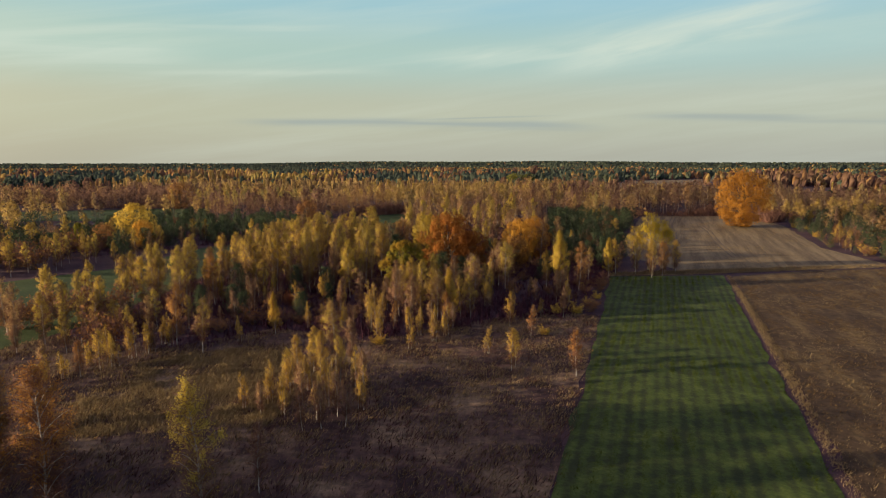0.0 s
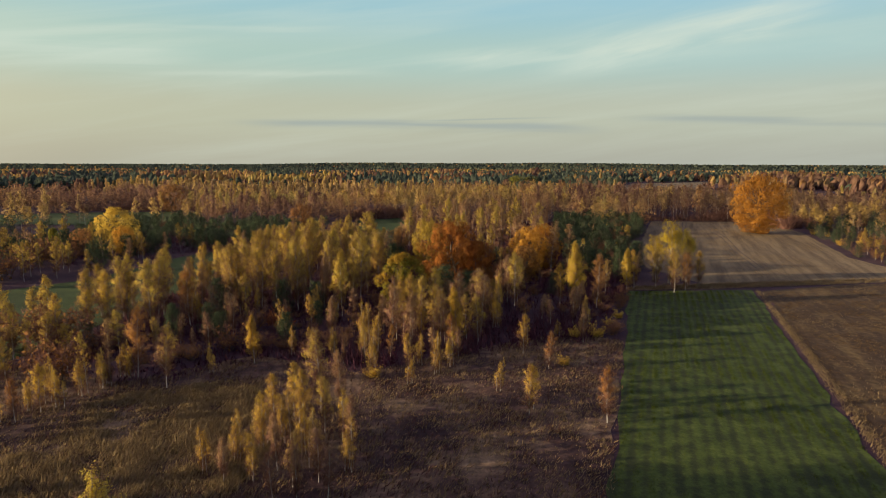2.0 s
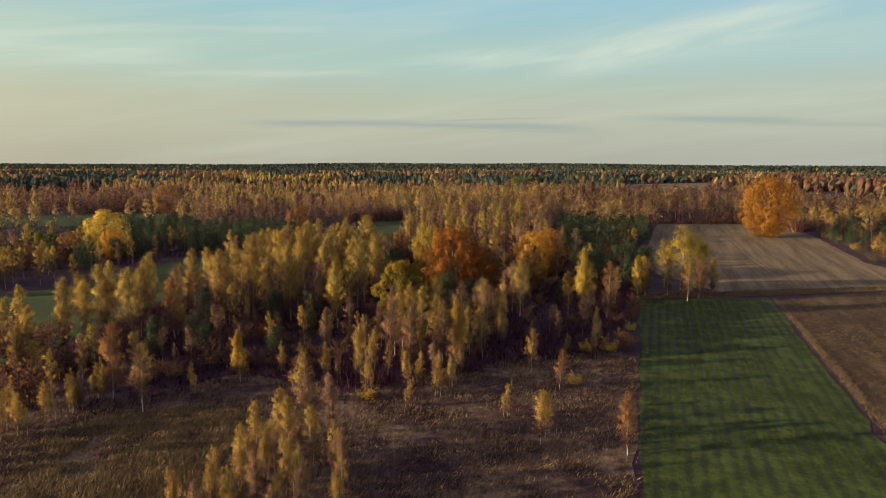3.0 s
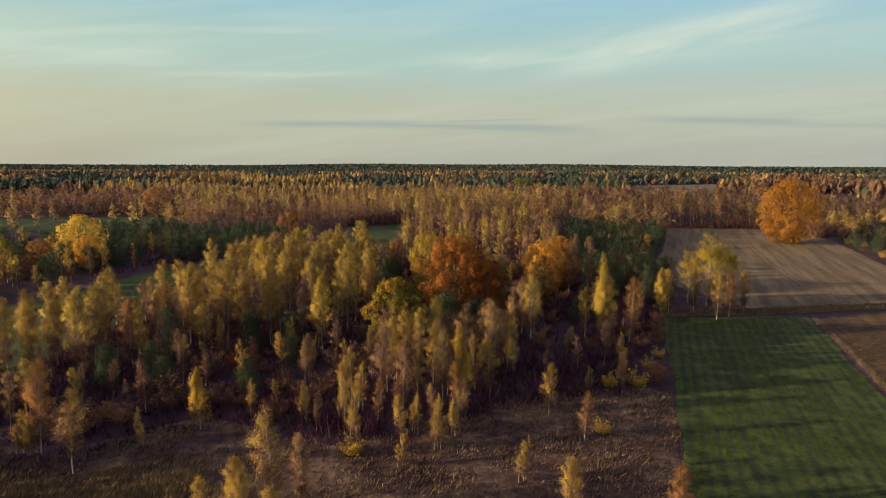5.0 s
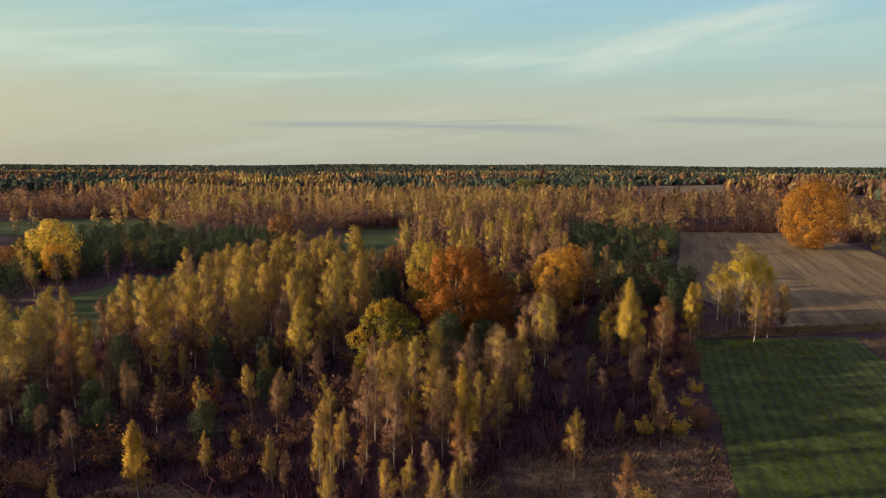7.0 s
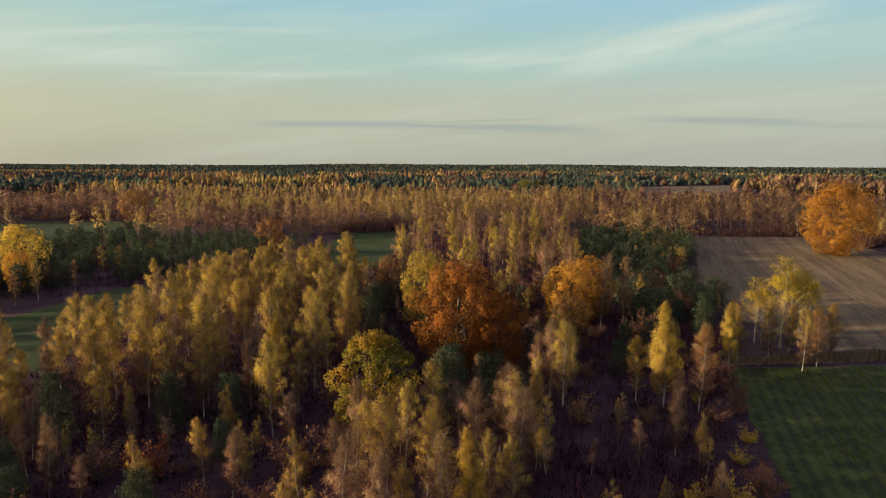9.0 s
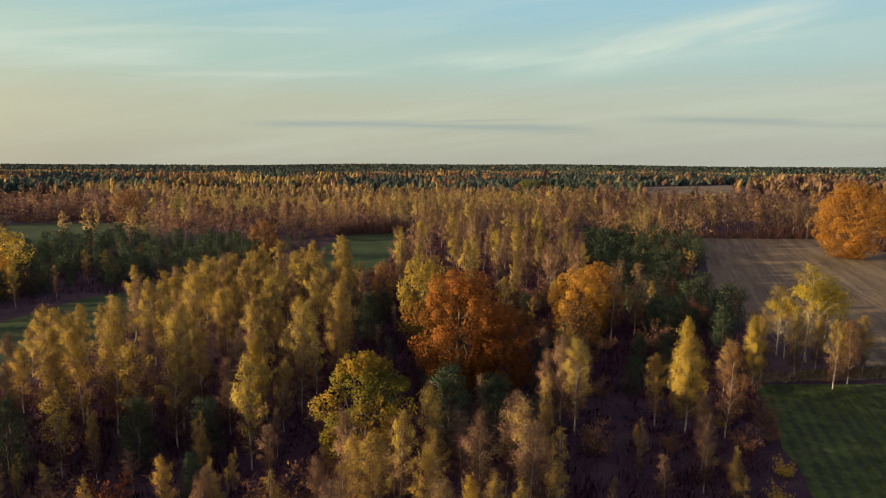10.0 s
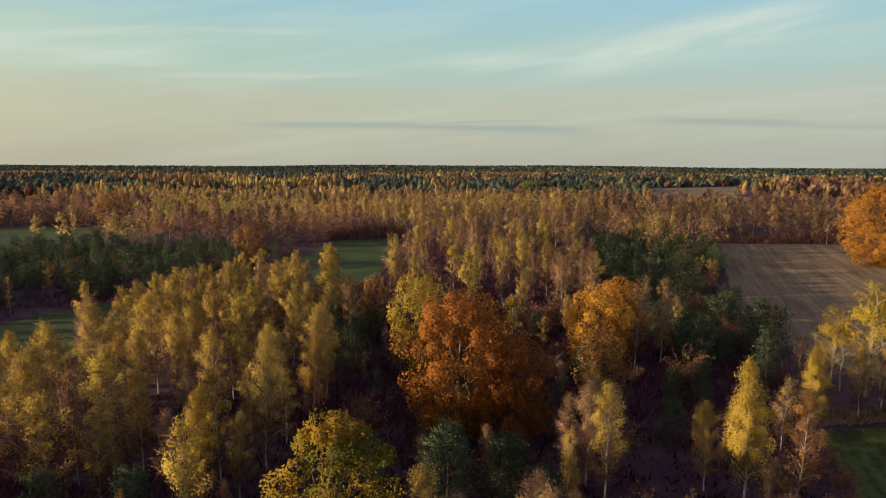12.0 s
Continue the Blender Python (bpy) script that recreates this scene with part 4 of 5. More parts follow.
# a row of young birches that runs off to the side
for k in range(15):
    f = k / 14
    plant(random.choice(("young0", "young1", "young2", "gold1", "orange0", "pale1")), -53 + 8 * f + random.uniform(-1.6, 1.6), 74 + 21 * f + random.uniform(-1, 1), random.uniform(4.0, 6.4))


def scatter(poly, spacing, keys, lo, hi, seed, keep=()):
    """Trees spread over a patch of ground, none closer than the spacing, off the fields and off the trees already there."""
    rng = random.Random(seed)
    xs, ys = [p[0] for p in poly], [p[1] for p in poly]
    done = [(p[1], p[2]) for p in PLACES]
    for _ in range(int((max(xs) - min(xs)) * (max(ys) - min(ys)) / spacing ** 2 * 3.0)):
        x, y = rng.uniform(min(xs), max(xs)), rng.uniform(min(ys), max(ys))
        if not inside(poly, x, y) or any(inside(k, x, y) for k in keep):
            continue
        if any(abs(a - x) < spacing and abs(b - y) < spacing and math.hypot(a - x, b - y) < spacing for a, b in done):
            continue
        done.append((x, y))
        plant(rng.choice(keys), x, y, rng.uniform(lo, hi), rng.uniform(0, 360), rng.uniform(0.85, 1.15))


FIELDS = (CROP, STUBBLE, LEFT_GREEN, MID_GREEN, FAR_LEFT_GREEN, WEEDS, RIGHT_GREEN)


def stand(name, label, keys, spots, lo, hi, seed, bark=None):
    """A stand of trees too many to tell apart, joined: copies of the built kinds at the given spots."""
    rng = np.random.default_rng(seed)
    stems = Soup()
    crowns = {}
    for x, y, *tall in spots:
        trunk, crown, cut, leaf = SOUPS[PROTO[keys[int(rng.integers(len(keys)))]][0].name]
        s, a, wide = (tall[0] if tall else rng.uniform(lo, hi)) / 10, rng.uniform(0, 2 * np.pi), rng.uniform(0.85, 1.15)
        r = np.array(((math.cos(a), -math.sin(a), 0), (math.sin(a), math.cos(a), 0), (0, 0, 1)))
        place = lambda v: (np.concatenate(v) * (s * wide, s * wide, s)) @ r.T + (x, y, 0)
        stems.add(place(trunk.v), trunk.f)
        for mat_key, faces in ((leaf or L_PINE, crown.f[:cut]), (M_TWIG, crown.f[cut:])):
            if not faces:
                continue
            into = crowns.setdefault(mat_key, Soup())
            first, last = faces[0][0], faces[-1][-1] + 1
            v, w = place(crown.v)[first:last], (np.concatenate(crown.w) @ r.T)[first:last]
            into.add(v, [tuple(i - first for i in q) for q in faces], w)
    thing = tagged(new(name, stems.mesh(name, bark or M_BIRCH_BARK)), label, "woodland", kind="stuff")
    for mat_key, soup in crowns.items():
        tagged(part("crown", soup, mat_key, thing), kind="stuff")
    return thing


# the clump of slim birches before the broad trees
scatter([(-10, 105), (5, 106), (9, 124), (-9, 124)], 2.7, ("pale0", "ochre1", "bare", "pale2", "gold1", "bare1"), 7.5, 10.8, 44, ())
# the thick of the birch wood
scatter([(-66, 118), (-44, 121), (-18, 128), (-14, 150), (-20, 200), (-46, 218), (-58, 200), (-56, 150), (-68, 140)], 4.1, ("ochre0", "ochre1", "ochre2", "gold0", "wood0", "wood1", "gold2", "pale1"), 8.5, 13.2, 41, FIELDS)
scatter([(-10, 130), (16, 130), (24, 160), (34, 178), (30, 205), (-12, 205), (-14, 160)], 4.4, ("scrub2", "bush0", "scrub1", "bush1", "pale0", "bush2"), 3.5, 6.5, 42, FIELDS)
scatter([(-58, 106), (-44, 102), (-16, 108), (-12, 128), (-44, 121), (-66, 120)], 4.2, ("bush0", "bush1", "scrub2", "bare", "bush2", "pine1", "red_bush"), 3.2, 6.0, 43, FIELDS)
scatter([(-46, 99), (-30, 107), (-14, 99), (2, 110), (-6, 128), (-30, 134), (-50, 128)], 3.2, ("young0", "young1", "young2", "pale0", "pale2", "ochre1", "gold2", "bare"), 3.6, 7.6, 24, ())
scatter([(12, 106), (22, 112), (34, 150), (22, 140), (10, 124)], 4.6, ("pale0", "young1", "bare", "young2"), 2.6, 5.4, 25, ())
scatter([(-46, 97), (-30, 106), (-12, 98), (4, 109), (-4, 128), (-30, 132), (-46, 124)], 3.1, ("bush0", "bush1", "bush2", "red_bush", "bush1", "bush0"), 1.8, 3.8, 22, ())
scatter([(22, 108), (29, 113), (42, 150), (36, 154), (24, 134)], 3.0, ("bush0", "bush1", "young0", "bush2", "gold_bush"), 1.8, 3.6, 23, ())
scatter([(-58, 100), (-44, 100), (-14, 106), (-10, 130), (-30, 130), (-58, 120)], 4.4, ("bush0", "bush1", "bush2", "young1", "faded2", "scrub2"), 3.5, 6.5, 2, FIELDS)
scatter([(-14, 128), (20, 128), (24, 150), (34, 165), (20, 200), (-18, 200), (-16, 150)], 5.0, ("faded0", "wood1", "bush0", "bush1", "faded1", "scrub1"), 6.0, 9.5, 3, FIELDS)
scatter([(30, 165), (58, 180), (62, 218), (82, 262), (104, 322), (70, 300), (42, 200)], 4.7, ("scrub0", "scrub1", "scrub2", "scrub0", "scrub1", "faded0", "faded2", "bush1"), 4.5, 8.5, 5, FIELDS)
scatter([(-150, 215), (-118, 230), (-85, 208), (-66, 232), (-62, 256), (-52, 300), (-100, 300), (-135, 290)], 4.8, ("scrub0", "scrub1", "scrub2", "scrub1", "bush1"), 3.0, 5.6, 6, FIELDS + ([(-102, 196), (-66, 190), (-66, 228), (-97, 226)],))
scatter([(-150, 150), (-116, 146), (-94, 168), (-86, 205), (-120, 225), (-170, 220)], 5.5, ("wood0", "wood1", "wood2", "bush0", "scrub0"), 7.0, 11.0, 7, FIELDS)
scatter([(164, 255), (140, 206), (132, 172), (170, 160), (240, 200), (230, 320), (170, 320)], 6.5, ("scrub0", "scrub1", "scrub2", "faded0", "bush1", "brown_tree", "orange1"), 4.5, 9.0, 8, FIELDS)
scatter([(-74, 92), (-58, 88), (-45, 97), (-44, 118), (-60, 124), (-78, 118)], 3.7, ("wood0", "wood1", "wood2", "faded0", "bush0"), 6.5, 10.5, 9, ())
scatter([(133, 172), (152, 166), (178, 255), (170, 290), (161, 274), (135, 206)], 3.6, ("scrub0", "scrub1", "scrub2", "scrub1", "bush1", "gold_bush", "orange1"), 2.6, 5.4, 18, (STUBBLE, WEEDS))
plant("lite0", 44.0, 196.0, 6.0)
plant("lite1", -80.0, 262.0, 5.0)


grow_all()


# ---- woods to the horizon ----
def value_noise(x, y, scale, seed):
    """Smooth noise from 0 to 1 over the plan."""
    rng = np.random.default_rng(seed)
    g = rng.uniform(0, 1, (64, 64))
    u, v = x / scale + 1000, y / scale + 1000
    i, j = np.floor(u).astype(int), np.floor(v).astype(int)
    a, b = u - i, v - j
    a, b = a * a * (3 - 2 * a), b * b * (3 - 2 * b)
    p = lambda di, dj: g[(i + di) % 64, (j + dj) % 64]
    return (p(0, 0) * (1 - a) + p(1, 0) * a) * (1 - b) + (p(0, 1) * (1 - a) + p(1, 1) * a) * b


def wood_plan():
    """Places of the far trees: rows across the view, thinner with distance."""
    rng = np.random.default_rng(77)
    spots = []
    y = 300.0
    while y < 4600:
        gap = 7.0 if y < 520 else 9.0 + (y - 520) * 0.042
        step = 5.0 if y < 700 else 5.0 + (y - 700) * 0.003
        half = y * 0.76 + 30
        n = int(2 * half / step)
        x = np.linspace(-half, half, n) + rng.normal(size=n) * step * 0.4
        spots.append(np.stack([x, y + rng.normal(size=n) * gap * 0.45, np.full(n, 1.0 if y < 520 else 1.0 + (y - 520) * 0.00012)], 1))
        y += gap
    p = np.concatenate(spots)
    # the sides of the flight, where the near stands end
    m = 2600
    extra = np.stack([rng.uniform(-420, 420, m), rng.uniform(120, 300, m), np.ones(m)], 1)
    extra = extra[(np.abs(extra[:, 0]) > 150 + 0.15 * (extra[:, 1] - 120)) & (np.abs(extra[:, 0]) < extra[:, 1] * 0.95 + 30)]
    p = np.concatenate([p, extra])
    keep = np.ones(len(p), bool)
    for f in (CROP, STUBBLE, LEFT_GREEN, MID_GREEN, FAR_LEFT_GREEN, RIGHT_GREEN, FAR_FIELD, WEEDS):
        keep &= ~inside(f, p[:, 0], p[:, 1])
    # clearings drawn out across the view
    keep &= ~((value_noise(p[:, 0] * 0.5, p[:, 1], 85, 31) > 0.66) & (p[:, 1] > 420))
    keep &= ~inside([(-16, 200), (40, 196), (72, 290), (62, 324), (-14, 324)], p[:, 0], p[:, 1])
    # the near stands are planted tree by tree
    keep &= ~inside([(-150, 200), (-50, 200), (-50, 302), (-135, 302)], p[:, 0], p[:, 1])
    keep &= ~inside([(120, 250), (168, 250), (168, 296), (120, 296)], p[:, 0], p[:, 1])
    return p[keep]


spots = wood_plan()
wx, wy = spots[:, 0], spots[:, 1]
wd = np.hypot(wx, wy)
kind_of = value_noise(wx * 0.8, wy * 0.55, 75, 5) * 0.6 + value_noise(wx, wy * 0.6, 230, 6) * 0.55
pick = np.random.default_rng(9).uniform(size=len(wx))
pines = ((kind_of > 0.70) & (wd > 520)) | ((pick < 0.02) & (wd > 480)) | ((wd > 1200) & (kind_of > 0.55)) | ((wd > 1900) & (pick < 0.9))
pines |= inside([(60, 520), (230, 560), (210, 740), (330, 765), (480, 1000), (300, 1200), (60, 900)], wx, wy) & (pick < 0.85)
thin = np.random.default_rng(10).uniform(size=len(wx))
gold = ~pines & (kind_of + 0.2 * (pick - 0.5) < 0.57)
left_stand = inside([(-165, 372), (-55, 372), (-60, 460), (-170, 460)], wx, wy)
gold_too = (wx > 90) & (wd > 470) & (wd < 1500) & gold & (pick < 0.8)
gold = (gold | left_stand & ~pines) & ~inside([(-400, 300), (-168, 300), (-168, 470), (-460, 470)], wx, wy)
rest = ~pines & (~gold | gold_too) & ((thin < 0.6) | (wd > 900))
gold &= ((thin < 0.85) | (wd > 900)) & ~((wx > 90) & (wd > 470) & (wd < 1500) & (pick < 0.8))
pines &= (thin < 0.75) | (wd > 900)


def template(ob, wide):
    """The crown of a built tree as plain triangles; the tree itself is taken away again."""
    trunk, crown, cut, leaf = SOUPS.pop(ob.name)
    for o in (*ob.children, ob):
        bpy.data.objects.remove(o)
    return np.concatenate(crown.v), np.concatenate(crown.w), cut, wide


TEMPLATES = {}
for near, nb, sb, nr, sr, npn, sp in ((0, 400, 0.32, 400, 0.46, 270, 0.82), (1, 200, 0.44, 210, 0.62, 140, 1.1), (2, 70, 0.62, 80, 0.9, 50, 1.6)):
    TEMPLATES["birch", near] = [template(birch("birch", L_OCHRE, 200 + k, 3.9, nb, nb // 3, 0.14, sb, 1, 0.1, None, 18, light=True, twig_w=0.10), 4.2) for k in range(4)]
    TEMPLATES["round", near] = [template(broadleaf("tree", L_BROWN, 210 + k, 8.0, 26, nr, sr, 0.04, lobe_r=0.16, corners=3), 8.0) for k in range(4)]
    TEMPLATES["pine", near] = [template(pine("pine", 220 + k, 6.0, npn, 0.12, 0.55, sp), 6.0) for k in range(3)]
# outline of a crown from its foot to its top: height and half width as shares
OUTLINE = {"birch": ((0.06, 0.55), (0.22, 0.80), (0.42, 0.98), (0.62, 1.0), (0.80, 0.84), (0.93, 0.50)), "round": ((0.05, 0.45), (0.22, 0.85), (0.42, 1.0), (0.62, 1.0), (0.80, 0.85), (0.93, 0.55)), "pine": ((0.10, 0.7), (0.28, 0.95), (0.46, 1.0), (0.64, 0.9), (0.80, 0.68), (0.93, 0.36))}


def crowns(soup, rng, foot, H, W, shape, sides, rings, tone, bulk):
    """Uneven closed crowns, one for each tree: knobbly rings that narrow to a tip, bare brown twigs at the foot."""
    c = len(H)
    grid = np.array(OUTLINE[shape])
    at = np.linspace(0, 1, len(grid))
    pick_at = np.linspace(0, 1, rings)
    hz, hr = np.interp(pick_at, at, grid[:, 0]), np.interp(pick_at, at, grid[:, 1])
    ang = (np.arange(sides) * 2 * np.pi / sides)[None, None] + rng.uniform(0, 2 * np.pi, (c, 1, 1)) + (np.arange(rings) * 0.45)[None, :, None]
    r = hr[None, :, None] * rng.uniform(0.68, 1.25, (c, rings, sides)) * bulk * W[:, None, None] / 2
    z = (hz[None, :, None] + rng.normal(size=(c, rings, sides)) * 0.035) * H[:, None, None]
    ring = np.stack([np.cos(ang) * r, np.sin(ang) * r, np.maximum(z, 0.1)], 3).reshape(c, -1, 3)
    tip = np.stack([rng.normal(size=c) * 0.04 * W, rng.normal(size=c) * 0.04 * W, H * (0.9 + 0.1 * bulk)], 1)[:, None]
    v = np.concatenate([ring, tip], 1)
    ways = np.stack([v[:, :, 0] / W[:, None], v[:, :, 1] / W[:, None], 0.35 + 0.6 * v[:, :, 2] / H[:, None]], 2) + rng.normal(size=v.shape) * 0.3
    ways /= np.linalg.norm(ways, axis=2)[:, :, None]
    f = []
    for k in range(rings - 1):
        for j in range(sides):
            a, b = k * sides + j, k * sides + (j + 1) % sides
            f += [(a, b, b + sides), (a, b + sides, a + sides)]
    f += [((rings - 1) * sides + j, (rings - 1) * sides + (j + 1) % sides, rings * sides) for j in range(sides)]
    per = v.shape[1]
    idx = (np.array(f)[None] + (soup.n + np.arange(c) * per)[:, None, None]).reshape(-1, 3)
    soup.f.extend(map(tuple, idx.tolist()))
    soup.v.append((v + foot[:, None]).reshape(-1, 3))
    soup.w.append(ways.reshape(-1, 3))
    soup.n += c * per
    tt = np.repeat(tone[:, None], per, 1) + rng.normal(size=(c, per)) * 0.03
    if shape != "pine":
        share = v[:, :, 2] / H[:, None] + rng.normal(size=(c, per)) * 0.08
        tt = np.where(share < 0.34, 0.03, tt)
    soup.tone.append(np.clip(tt, 0.0, 1.0).ravel())


def wood(name, sel, material, label, shape, lo, hi, width, seed, trunk=None):
    """One stand of far trees: knobbly crowns with loose sprays of leaves round the nearer ones, and a stem below."""
    rng = np.random.default_rng(seed)
    soup, stems = Soup(), Soup()
    p = spots[sel]
    d = np.hypot(p[:, 0], p[:, 1])
    z0 = height(p[:, 0], p[:, 1])
    for a, b, sides, rings in ((0, 400, 0, 0), (400, 520, 0, 1), (520, 700, 5, 4), (700, 1300, 5, 4), (1300, 2200, 4, 3), (2200, 9000, 3, 3)):
        q = (d >= a) & (d < b)
        c = int(q.sum())
        if not c:
            continue
        x, y, z = p[q, 0], p[q, 1], z0[q]
        H = rng.uniform(lo, hi, c) * (0.45 + 0.7 * value_noise(x * 0.6, y, 60, 41) + 0.35 * rng.uniform(size=c)) * p[q, 2]
        if a >= 1300:
            H = (lo + hi) / 2 * rng.uniform(0.88, 1.12, c) * p[q, 2]
        W = width * rng.uniform(0.75, 1.4, c) * (1 + np.clip(d[q] - 1000, 0, 4000) * 0.0006)
        tone = np.clip(rng.normal(0.46, 0.12, c) + 1.1 * (value_noise(x * 0.6, y, 50, seed + 7) - 0.5) + 0.5 * (value_noise(x, y * 0.5, 210, seed + 17) - 0.5), 0.1, 1)
        # the hedge of trees behind the stubble has lost most of its leaves
        tone = np.where(inside([(88, 318), (240, 318), (330, 500), (120, 520), (80, 400)], x, y) & (rng.uniform(size=c) < 0.75), tone * 0.3 + 0.06, tone)
        foot = np.stack([x, y, z], 1)
        if sides:
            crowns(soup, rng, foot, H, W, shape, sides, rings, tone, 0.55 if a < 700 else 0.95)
        if a >= 700:
            continue
        kinds = TEMPLATES[shape, min(rings, 2)]
        which = rng.integers(0, len(kinds), c)
        for kind, (tv, tw, cut, full_w) in enumerate(kinds):
            s = which == kind
            m = int(s.sum())
            if not m:
                continue
            ang = rng.uniform(0, 2 * np.pi, m)
            rot = np.zeros((m, 3, 3))
            rot[:, 0, 0], rot[:, 0, 1], rot[:, 1, 0], rot[:, 1, 1], rot[:, 2, 2] = np.cos(ang), -np.sin(ang), np.sin(ang), np.cos(ang), 1
            size = np.stack([W[s] / full_w, W[s] / full_w, H[s] / 10], 1)
            vv = np.einsum("mij,mvj->mvi", rot, tv[None] * size[:, None]) + foot[s][:, None]
            ww = np.einsum("mij,vj->mvi", rot, tw)
            soup.v.append(vv.reshape(-1, 3))
            soup.w.append(ww.reshape(-1, 3))
            idx = np.arange(soup.n, soup.n + m * len(tv)).reshape(-1, 3)
            soup.f.extend(map(tuple, idx.tolist()))
            soup.n += m * len(tv)
            tt = np.repeat(tone[s][:, None], len(tv), 1)
            tt[:, cut * 3:] = 0.03
            soup.tone.append(tt.ravel())
        base = foot - np.array((0, 0, 0.2))
        way = np.stack([rng.normal(size=c) * 0.03, rng.normal(size=c) * 0.03, np.ones(c)], 1)
        for turn in ((0.09, 0, 0), (0, 0.09, 0)):
            off = np.array(turn)
            stems.tris(np.stack([base - off, base + off, base + way * (H * 0.85)[:, None]], 1))
    thing = tagged(new(name, soup.mesh(name, material)), label, "woodland", kind="stuff")
    if stems.n:
        part("stems", stems, trunk or M_DARK_BARK, thing)
    return thing


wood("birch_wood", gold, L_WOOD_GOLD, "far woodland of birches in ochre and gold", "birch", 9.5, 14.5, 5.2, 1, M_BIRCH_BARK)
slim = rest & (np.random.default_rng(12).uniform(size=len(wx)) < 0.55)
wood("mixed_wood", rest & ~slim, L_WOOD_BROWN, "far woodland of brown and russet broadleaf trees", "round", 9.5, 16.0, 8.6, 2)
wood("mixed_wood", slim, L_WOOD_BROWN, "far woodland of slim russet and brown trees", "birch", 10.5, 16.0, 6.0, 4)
# pines in the paled green that stands in for haze
wood("pine_wood", pines, L_HAZY_PINE, "far green pine woodland, its colour paled for distance haze", "pine", 10.0, 15.0, 7.6, 3)

# pale birches in the middle of the view
rng = np.random.default_rng(51)
core = rng.uniform((-16, 198), (72, 322), (420, 2))
core = core[inside([(-14, 205), (30, 198), (42, 260), (50, 322), (-12, 322), (-14, 240)], core[:, 0], core[:, 1])]
picked = []
for q in core:
    if all(math.hypot(q[0] - a, q[1] - c) > 5.6 for a, c in picked) and len(picked) < 115:
        picked.append((float(q[0]), float(q[1])))
stand("birch_stand", "stand of tall pale birches with thin faded crowns", ("faded0", "faded1", "faded2", "wood0", "wood1"), picked, 10.5, 15.0, 52)
stand("birch_stand", "ochre birches deep in the birch wood", ("wood0", "wood1", "wood2", "faded0"), DEEP, 9.0, 13.0, 53)


def spread(poly, gap, most, seed, avoid=()):
    """Spots over a patch of ground, none nearer than the gap to each other or to a planted tree."""
    rng = np.random.default_rng(seed)
    done = [(q[1], q[2]) for q in PLACES]
    first = len(done)
    poly = np.asarray(poly, float)
    for x, y in rng.uniform(poly.min(0), poly.max(0), (most * 8, 2)):
        if len(done) - first >= most:
            break
        if inside(poly, x, y) and not any(inside(a, x, y) for a in avoid) and all(abs(x - a) > gap or abs(y - c) > gap or math.hypot(x - a, y - c) > gap for a, c in done):
            done.append((float(x), float(y)))
    return done[first:]


stand("pine_scrub", "dense thicket of low dark pines", ("lite0", "lite1"), spread([(-150, 188), (-97, 198), (-94, 228), (-85, 214), (-66, 234), (-62, 256), (-52, 300), (-140, 302)], 3.4, 150, 61, FIELDS), 3.6, 7.2, 62, M_DARK_BARK)
stand("pine_scrub", "dense thicket of low dark pines beside stubble", ("lite0", "lite1"), spread([(34, 168), (58, 182), (60, 218), (80, 262), (102, 322), (58, 322), (46, 262), (38, 200)], 3.0, 170, 63, FIELDS), 3.6, 7.0, 64, M_DARK_BARK)
stand("birch_thicket", "dense inner birches with ochre crowns", ("wood0", "wood1", "wood2", "wood0", "faded1"), spread([(-50, 150), (-36, 146), (-18, 149), (-14, 160), (-18, 200), (-44, 222), (-55, 200)], 4.4, 90, 65, FIELDS), 9.0, 12.6, 66)


# ---- grass, weeds and thickets ----
def spots_in(poly, n, rng, keep_out=()):
    poly = np.asarray(poly, float)
    lo, hi = poly.min(0), poly.max(0)
    p = rng.uniform(lo, hi, (n, 2))
    ok = inside(poly, p[:, 0], p[:, 1])
    for k in keep_out:
        ok &= ~inside(k, p[:, 0], p[:, 1])
    return p[ok]


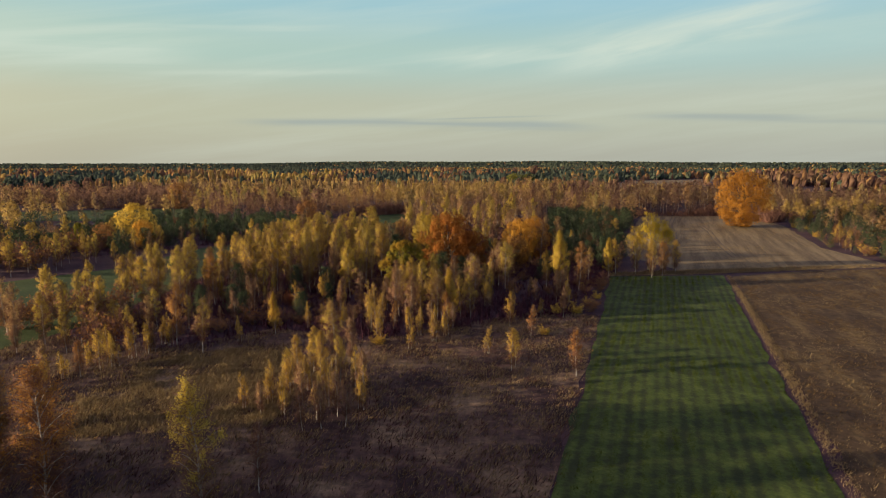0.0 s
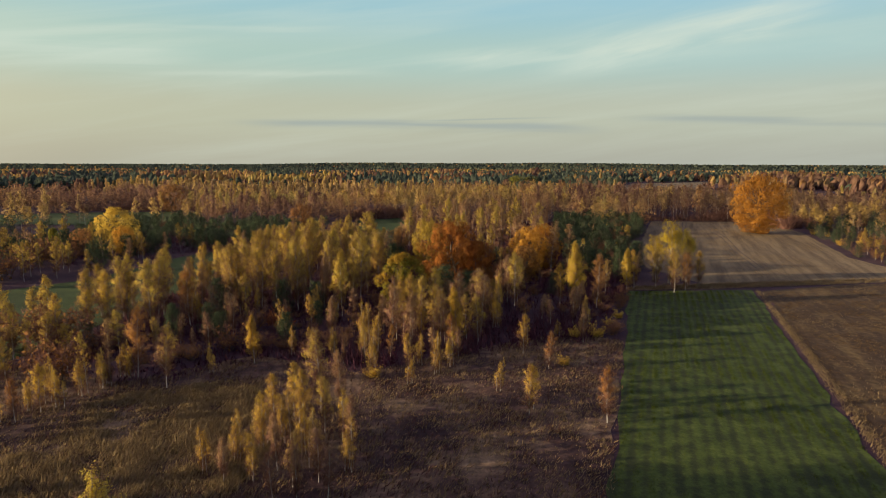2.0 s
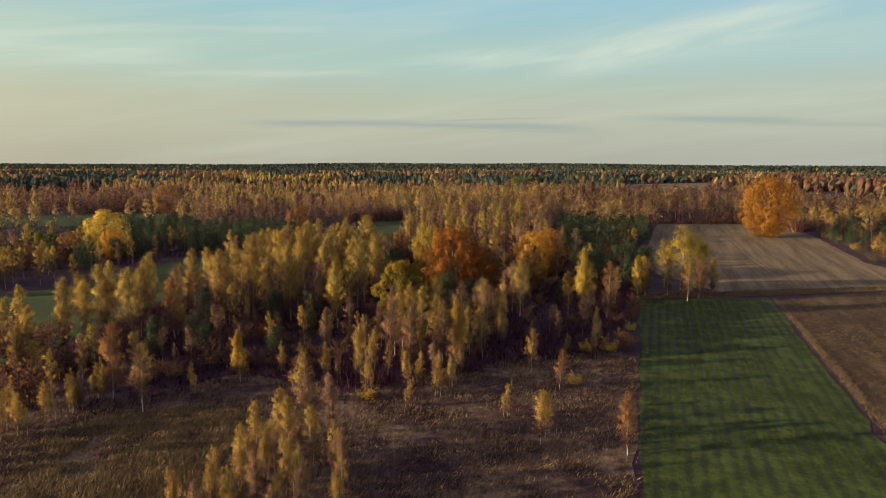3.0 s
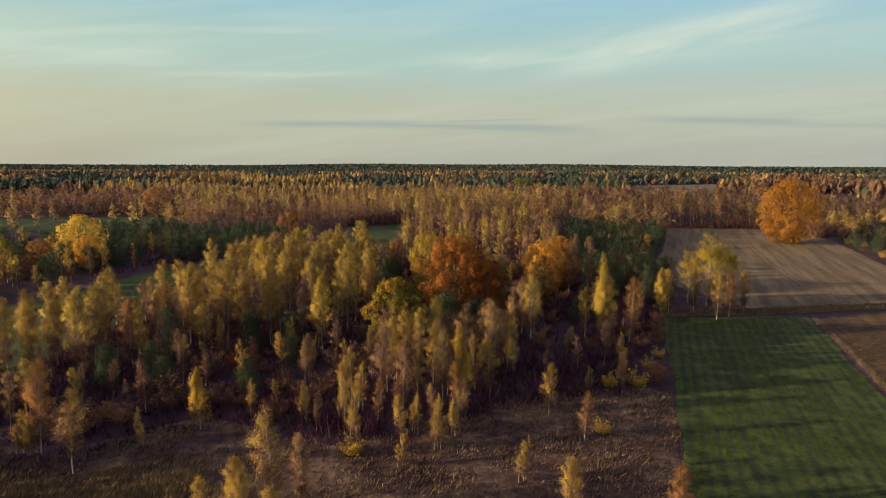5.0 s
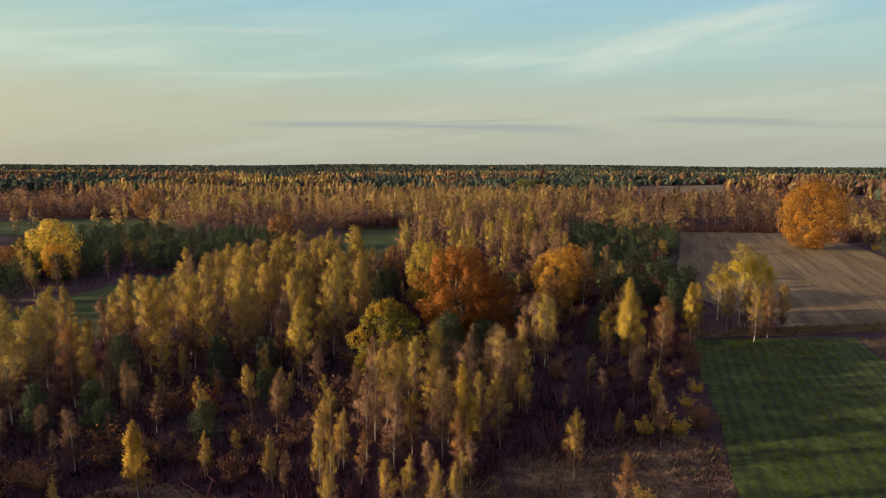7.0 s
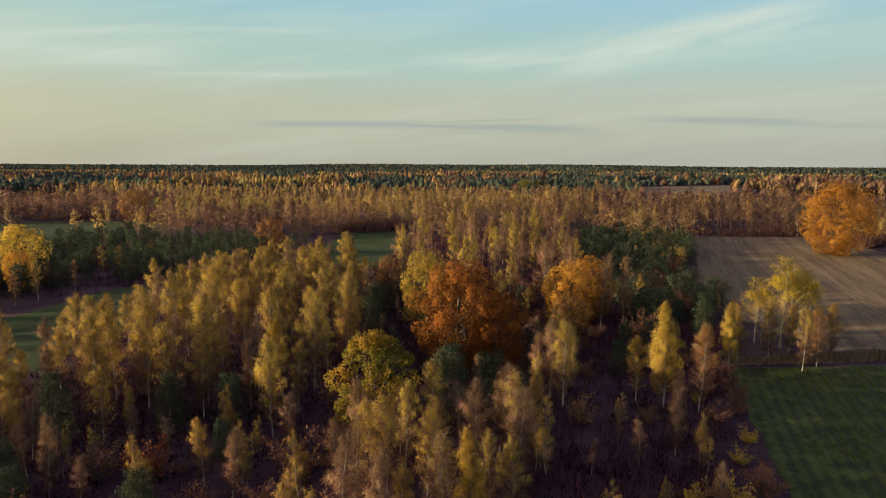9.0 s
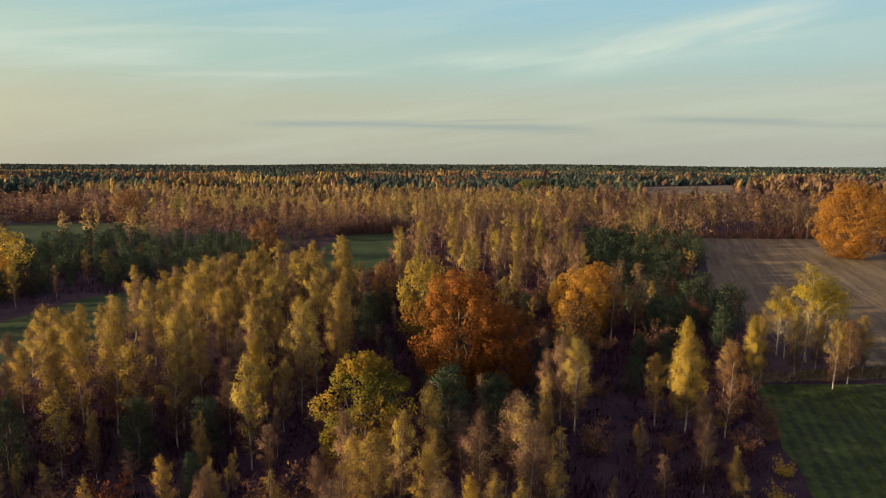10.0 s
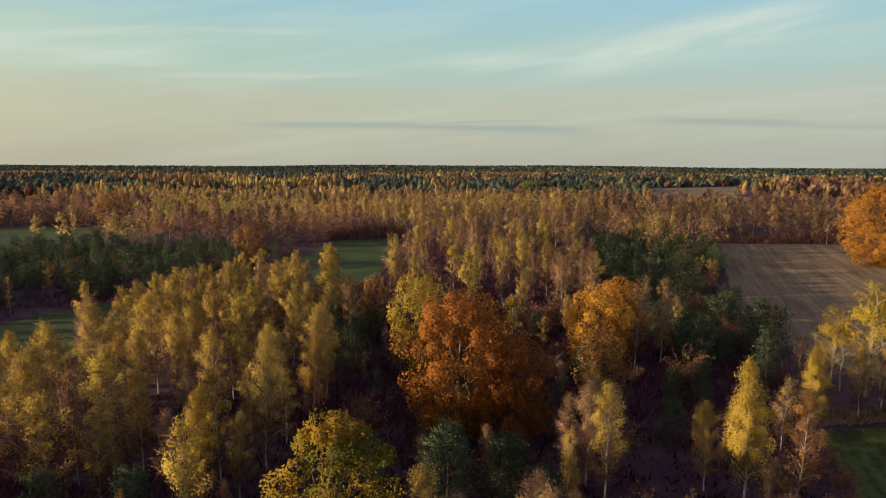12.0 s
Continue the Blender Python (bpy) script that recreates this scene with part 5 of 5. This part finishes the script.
def tufts(name, poly, count, material, label, tall, wide, blades, seed, spread=0.3, patch=18.0, lean=(0.5, 0.1), keep_out=(), category="grass", rows=0.0):
    """Bunches of blades, thicker in some patches, all leaning a little with the wind. rows: the gap between drilled rows."""
    rng = np.random.default_rng(seed)
    p = spots_in(poly, count, rng, keep_out)
    if rows:
        off = p @ np.array((ROW_WAY[1], -ROW_WAY[0]))
        p = p + ((np.round(off / rows) - off / rows) * rows * 0.8)[:, None] * np.array((ROW_WAY[1], -ROW_WAY[0]))
    dens = value_noise(p[:, 0], p[:, 1], patch, seed)
    ok = rng.uniform(size=len(p)) < np.clip(dens * 1.7 - 0.15, 0.08, 1)
    p, dens = p[ok], dens[ok]
    n = len(p)
    s = rng.uniform(0.55, 1.3, n) * (0.6 + 0.7 * dens)
    at = np.repeat(np.stack([p[:, 0], p[:, 1], np.zeros(n)], 1), blades, 0)
    at[:, :2] += rng.normal(size=(n * blades, 2)) * spread
    way = np.stack([rng.normal(size=n * blades) * 0.45 + lean[0], rng.normal(size=n * blades) * 0.45 + lean[1], np.ones(n * blades)], 1)
    way /= np.linalg.norm(way, axis=1)[:, None]
    soup = Soup()
    tri = slivers(rng, at, way, 1.0, 1.0)
    k = np.repeat(s, blades)[:, None]
    mid = at
    base_w = (tri[:, 1] - tri[:, 0]) * wide
    tip = at + (tri[:, 2] - at) * tall * k
    out_way = way + np.array((0, 0, 0.35)) + rng.normal(size=way.shape) * 0.25
    out_way[:, :2] += np.clip((at - np.repeat(np.stack([p[:, 0], p[:, 1], np.zeros(n)], 1), blades, 0))[:, :2] / spread, -1.5, 1.5) * 0.8
    soup.tris(np.stack([mid - base_w / 2, mid + base_w / 2, tip], 1), out_way / np.linalg.norm(out_way, axis=1)[:, None])
    return tagged(new(name, soup.mesh(name, material)), label, category, kind="stuff")


tufts("dry_grass", MEADOW, 60000, L_STRAW, "tussocks of dry straw-coloured grass", 0.5, 0.09, 4, 11, 0.3, 3.2)
tufts("tussock_grass", [(-46, 60), (-20, 64), (-17, 84), (-30, 93), (-45, 86)], 34000, L_STRAW, "pale tussocks of dry grass in a sunny glade", 0.6, 0.085, 5, 22, 0.3, 2.6)
tufts("dead_herbs", MEADOW, 18000, L_HERB, "brown dead herbs in the rough meadow", 0.65, 0.1, 4, 12, 0.35, 4.0)
tufts("dead_weeds", [(38, 52), (160, 52), (165, 120), (128, 164), (104, 161), (76, 152)], 34000, L_WEED, "brown dry weeds of a fallow field", 0.3, 0.07, 4, 13, 0.35, 4.0)
tufts("fallow_grass", [(20, 0), (120, 0), (160, 60), (165, 120), (128, 164), (104, 161), (76, 152), (37.8, 50.3)], 20000, L_STRAW, "straw-coloured grass in a fallow field", 0.35, 0.06, 4, 14, 0.3, 9.0)
tufts("verge_grass", [(11.8, -20), (13.0, -20), (37.8, 50.3), (59.4, 108), (75.8, 154.5), (74.8, 154.5), (58.5, 109), (36.7, 50.3)], 190000, L_STRAW, "strip of tall pale grass beside the crop", 0.4, 0.05, 5, 15, 0.25, 60.0)
tufts("headland_grass", [(44, 153.6), (66, 156), (128, 167), (128, 171.5), (64, 160), (44, 156.5)], 9000, L_STRAW, "pale grass on the headland", 0.7, 0.16, 5, 16, 0.3, 60.0)
tufts("crop_blades", [(0, 20), (25, 20), (36.2, 50.3), (73.5, 154), (44, 152.5), (22.4, 86), (10, 49.2)], 60000, L_CROP, "green blades of the winter crop", 0.2, 0.07, 5, 17, 0.22, 6.0, rows=1.5)
tufts("stubble_grass", STUBBLE, 30000, L_STRAW, "dry stubble on a mown field", 0.16, 0.12, 4, 18, 0.4, 12.0)
WOODS = [(-64, 96), (-40, 92), (-28, 103), (-12, 96), (5, 106), (24, 112), (43, 152), (50, 168), (62, 215), (100, 322), (-12, 322), (-60, 215)]
tufts("thicket", WOODS, 15000, L_THICKET, "dark purple-brown thicket of leafless rods", 2.0, 0.10, 12, 19, 0.8, 20.0, (0.0, 0.0), FIELDS, "bushes")
tufts("bracken", WOODS, 14000, L_THICKET, "dead brown bracken on the wood floor", 0.9, 0.22, 6, 20, 0.5, 13.0, (0.0, 0.0), FIELDS, "bracken")
tufts("thicket", [(-160, 140), (-60, 225), (-50, 300), (-140, 302)], 3500, L_THICKET, "dark thicket between pines", 1.6, 0.14, 8, 21, 0.7, 20.0, (0.0, 0.0), FIELDS, "bushes")
EDGES = ([(104, 329), (168, 328), (200, 345), (110, 345)], [(-232, 384), (-152, 388), (-128, 342), (-118, 345), (-146, 402), (-236, 400)], [(-50, 332), (-22, 344), (-20, 356), (-54, 346)], [(160, 290), (172, 300), (180, 330), (166, 326)])
for k, e in enumerate(EDGES):
    tufts("thicket", e, 2600, M_TWIG, "dark leafless brushwood at the edge of a wood", 5.5, 0.16, 9, 30 + k, 0.9, 20.0, (0.0, 0.0), (), "bushes")
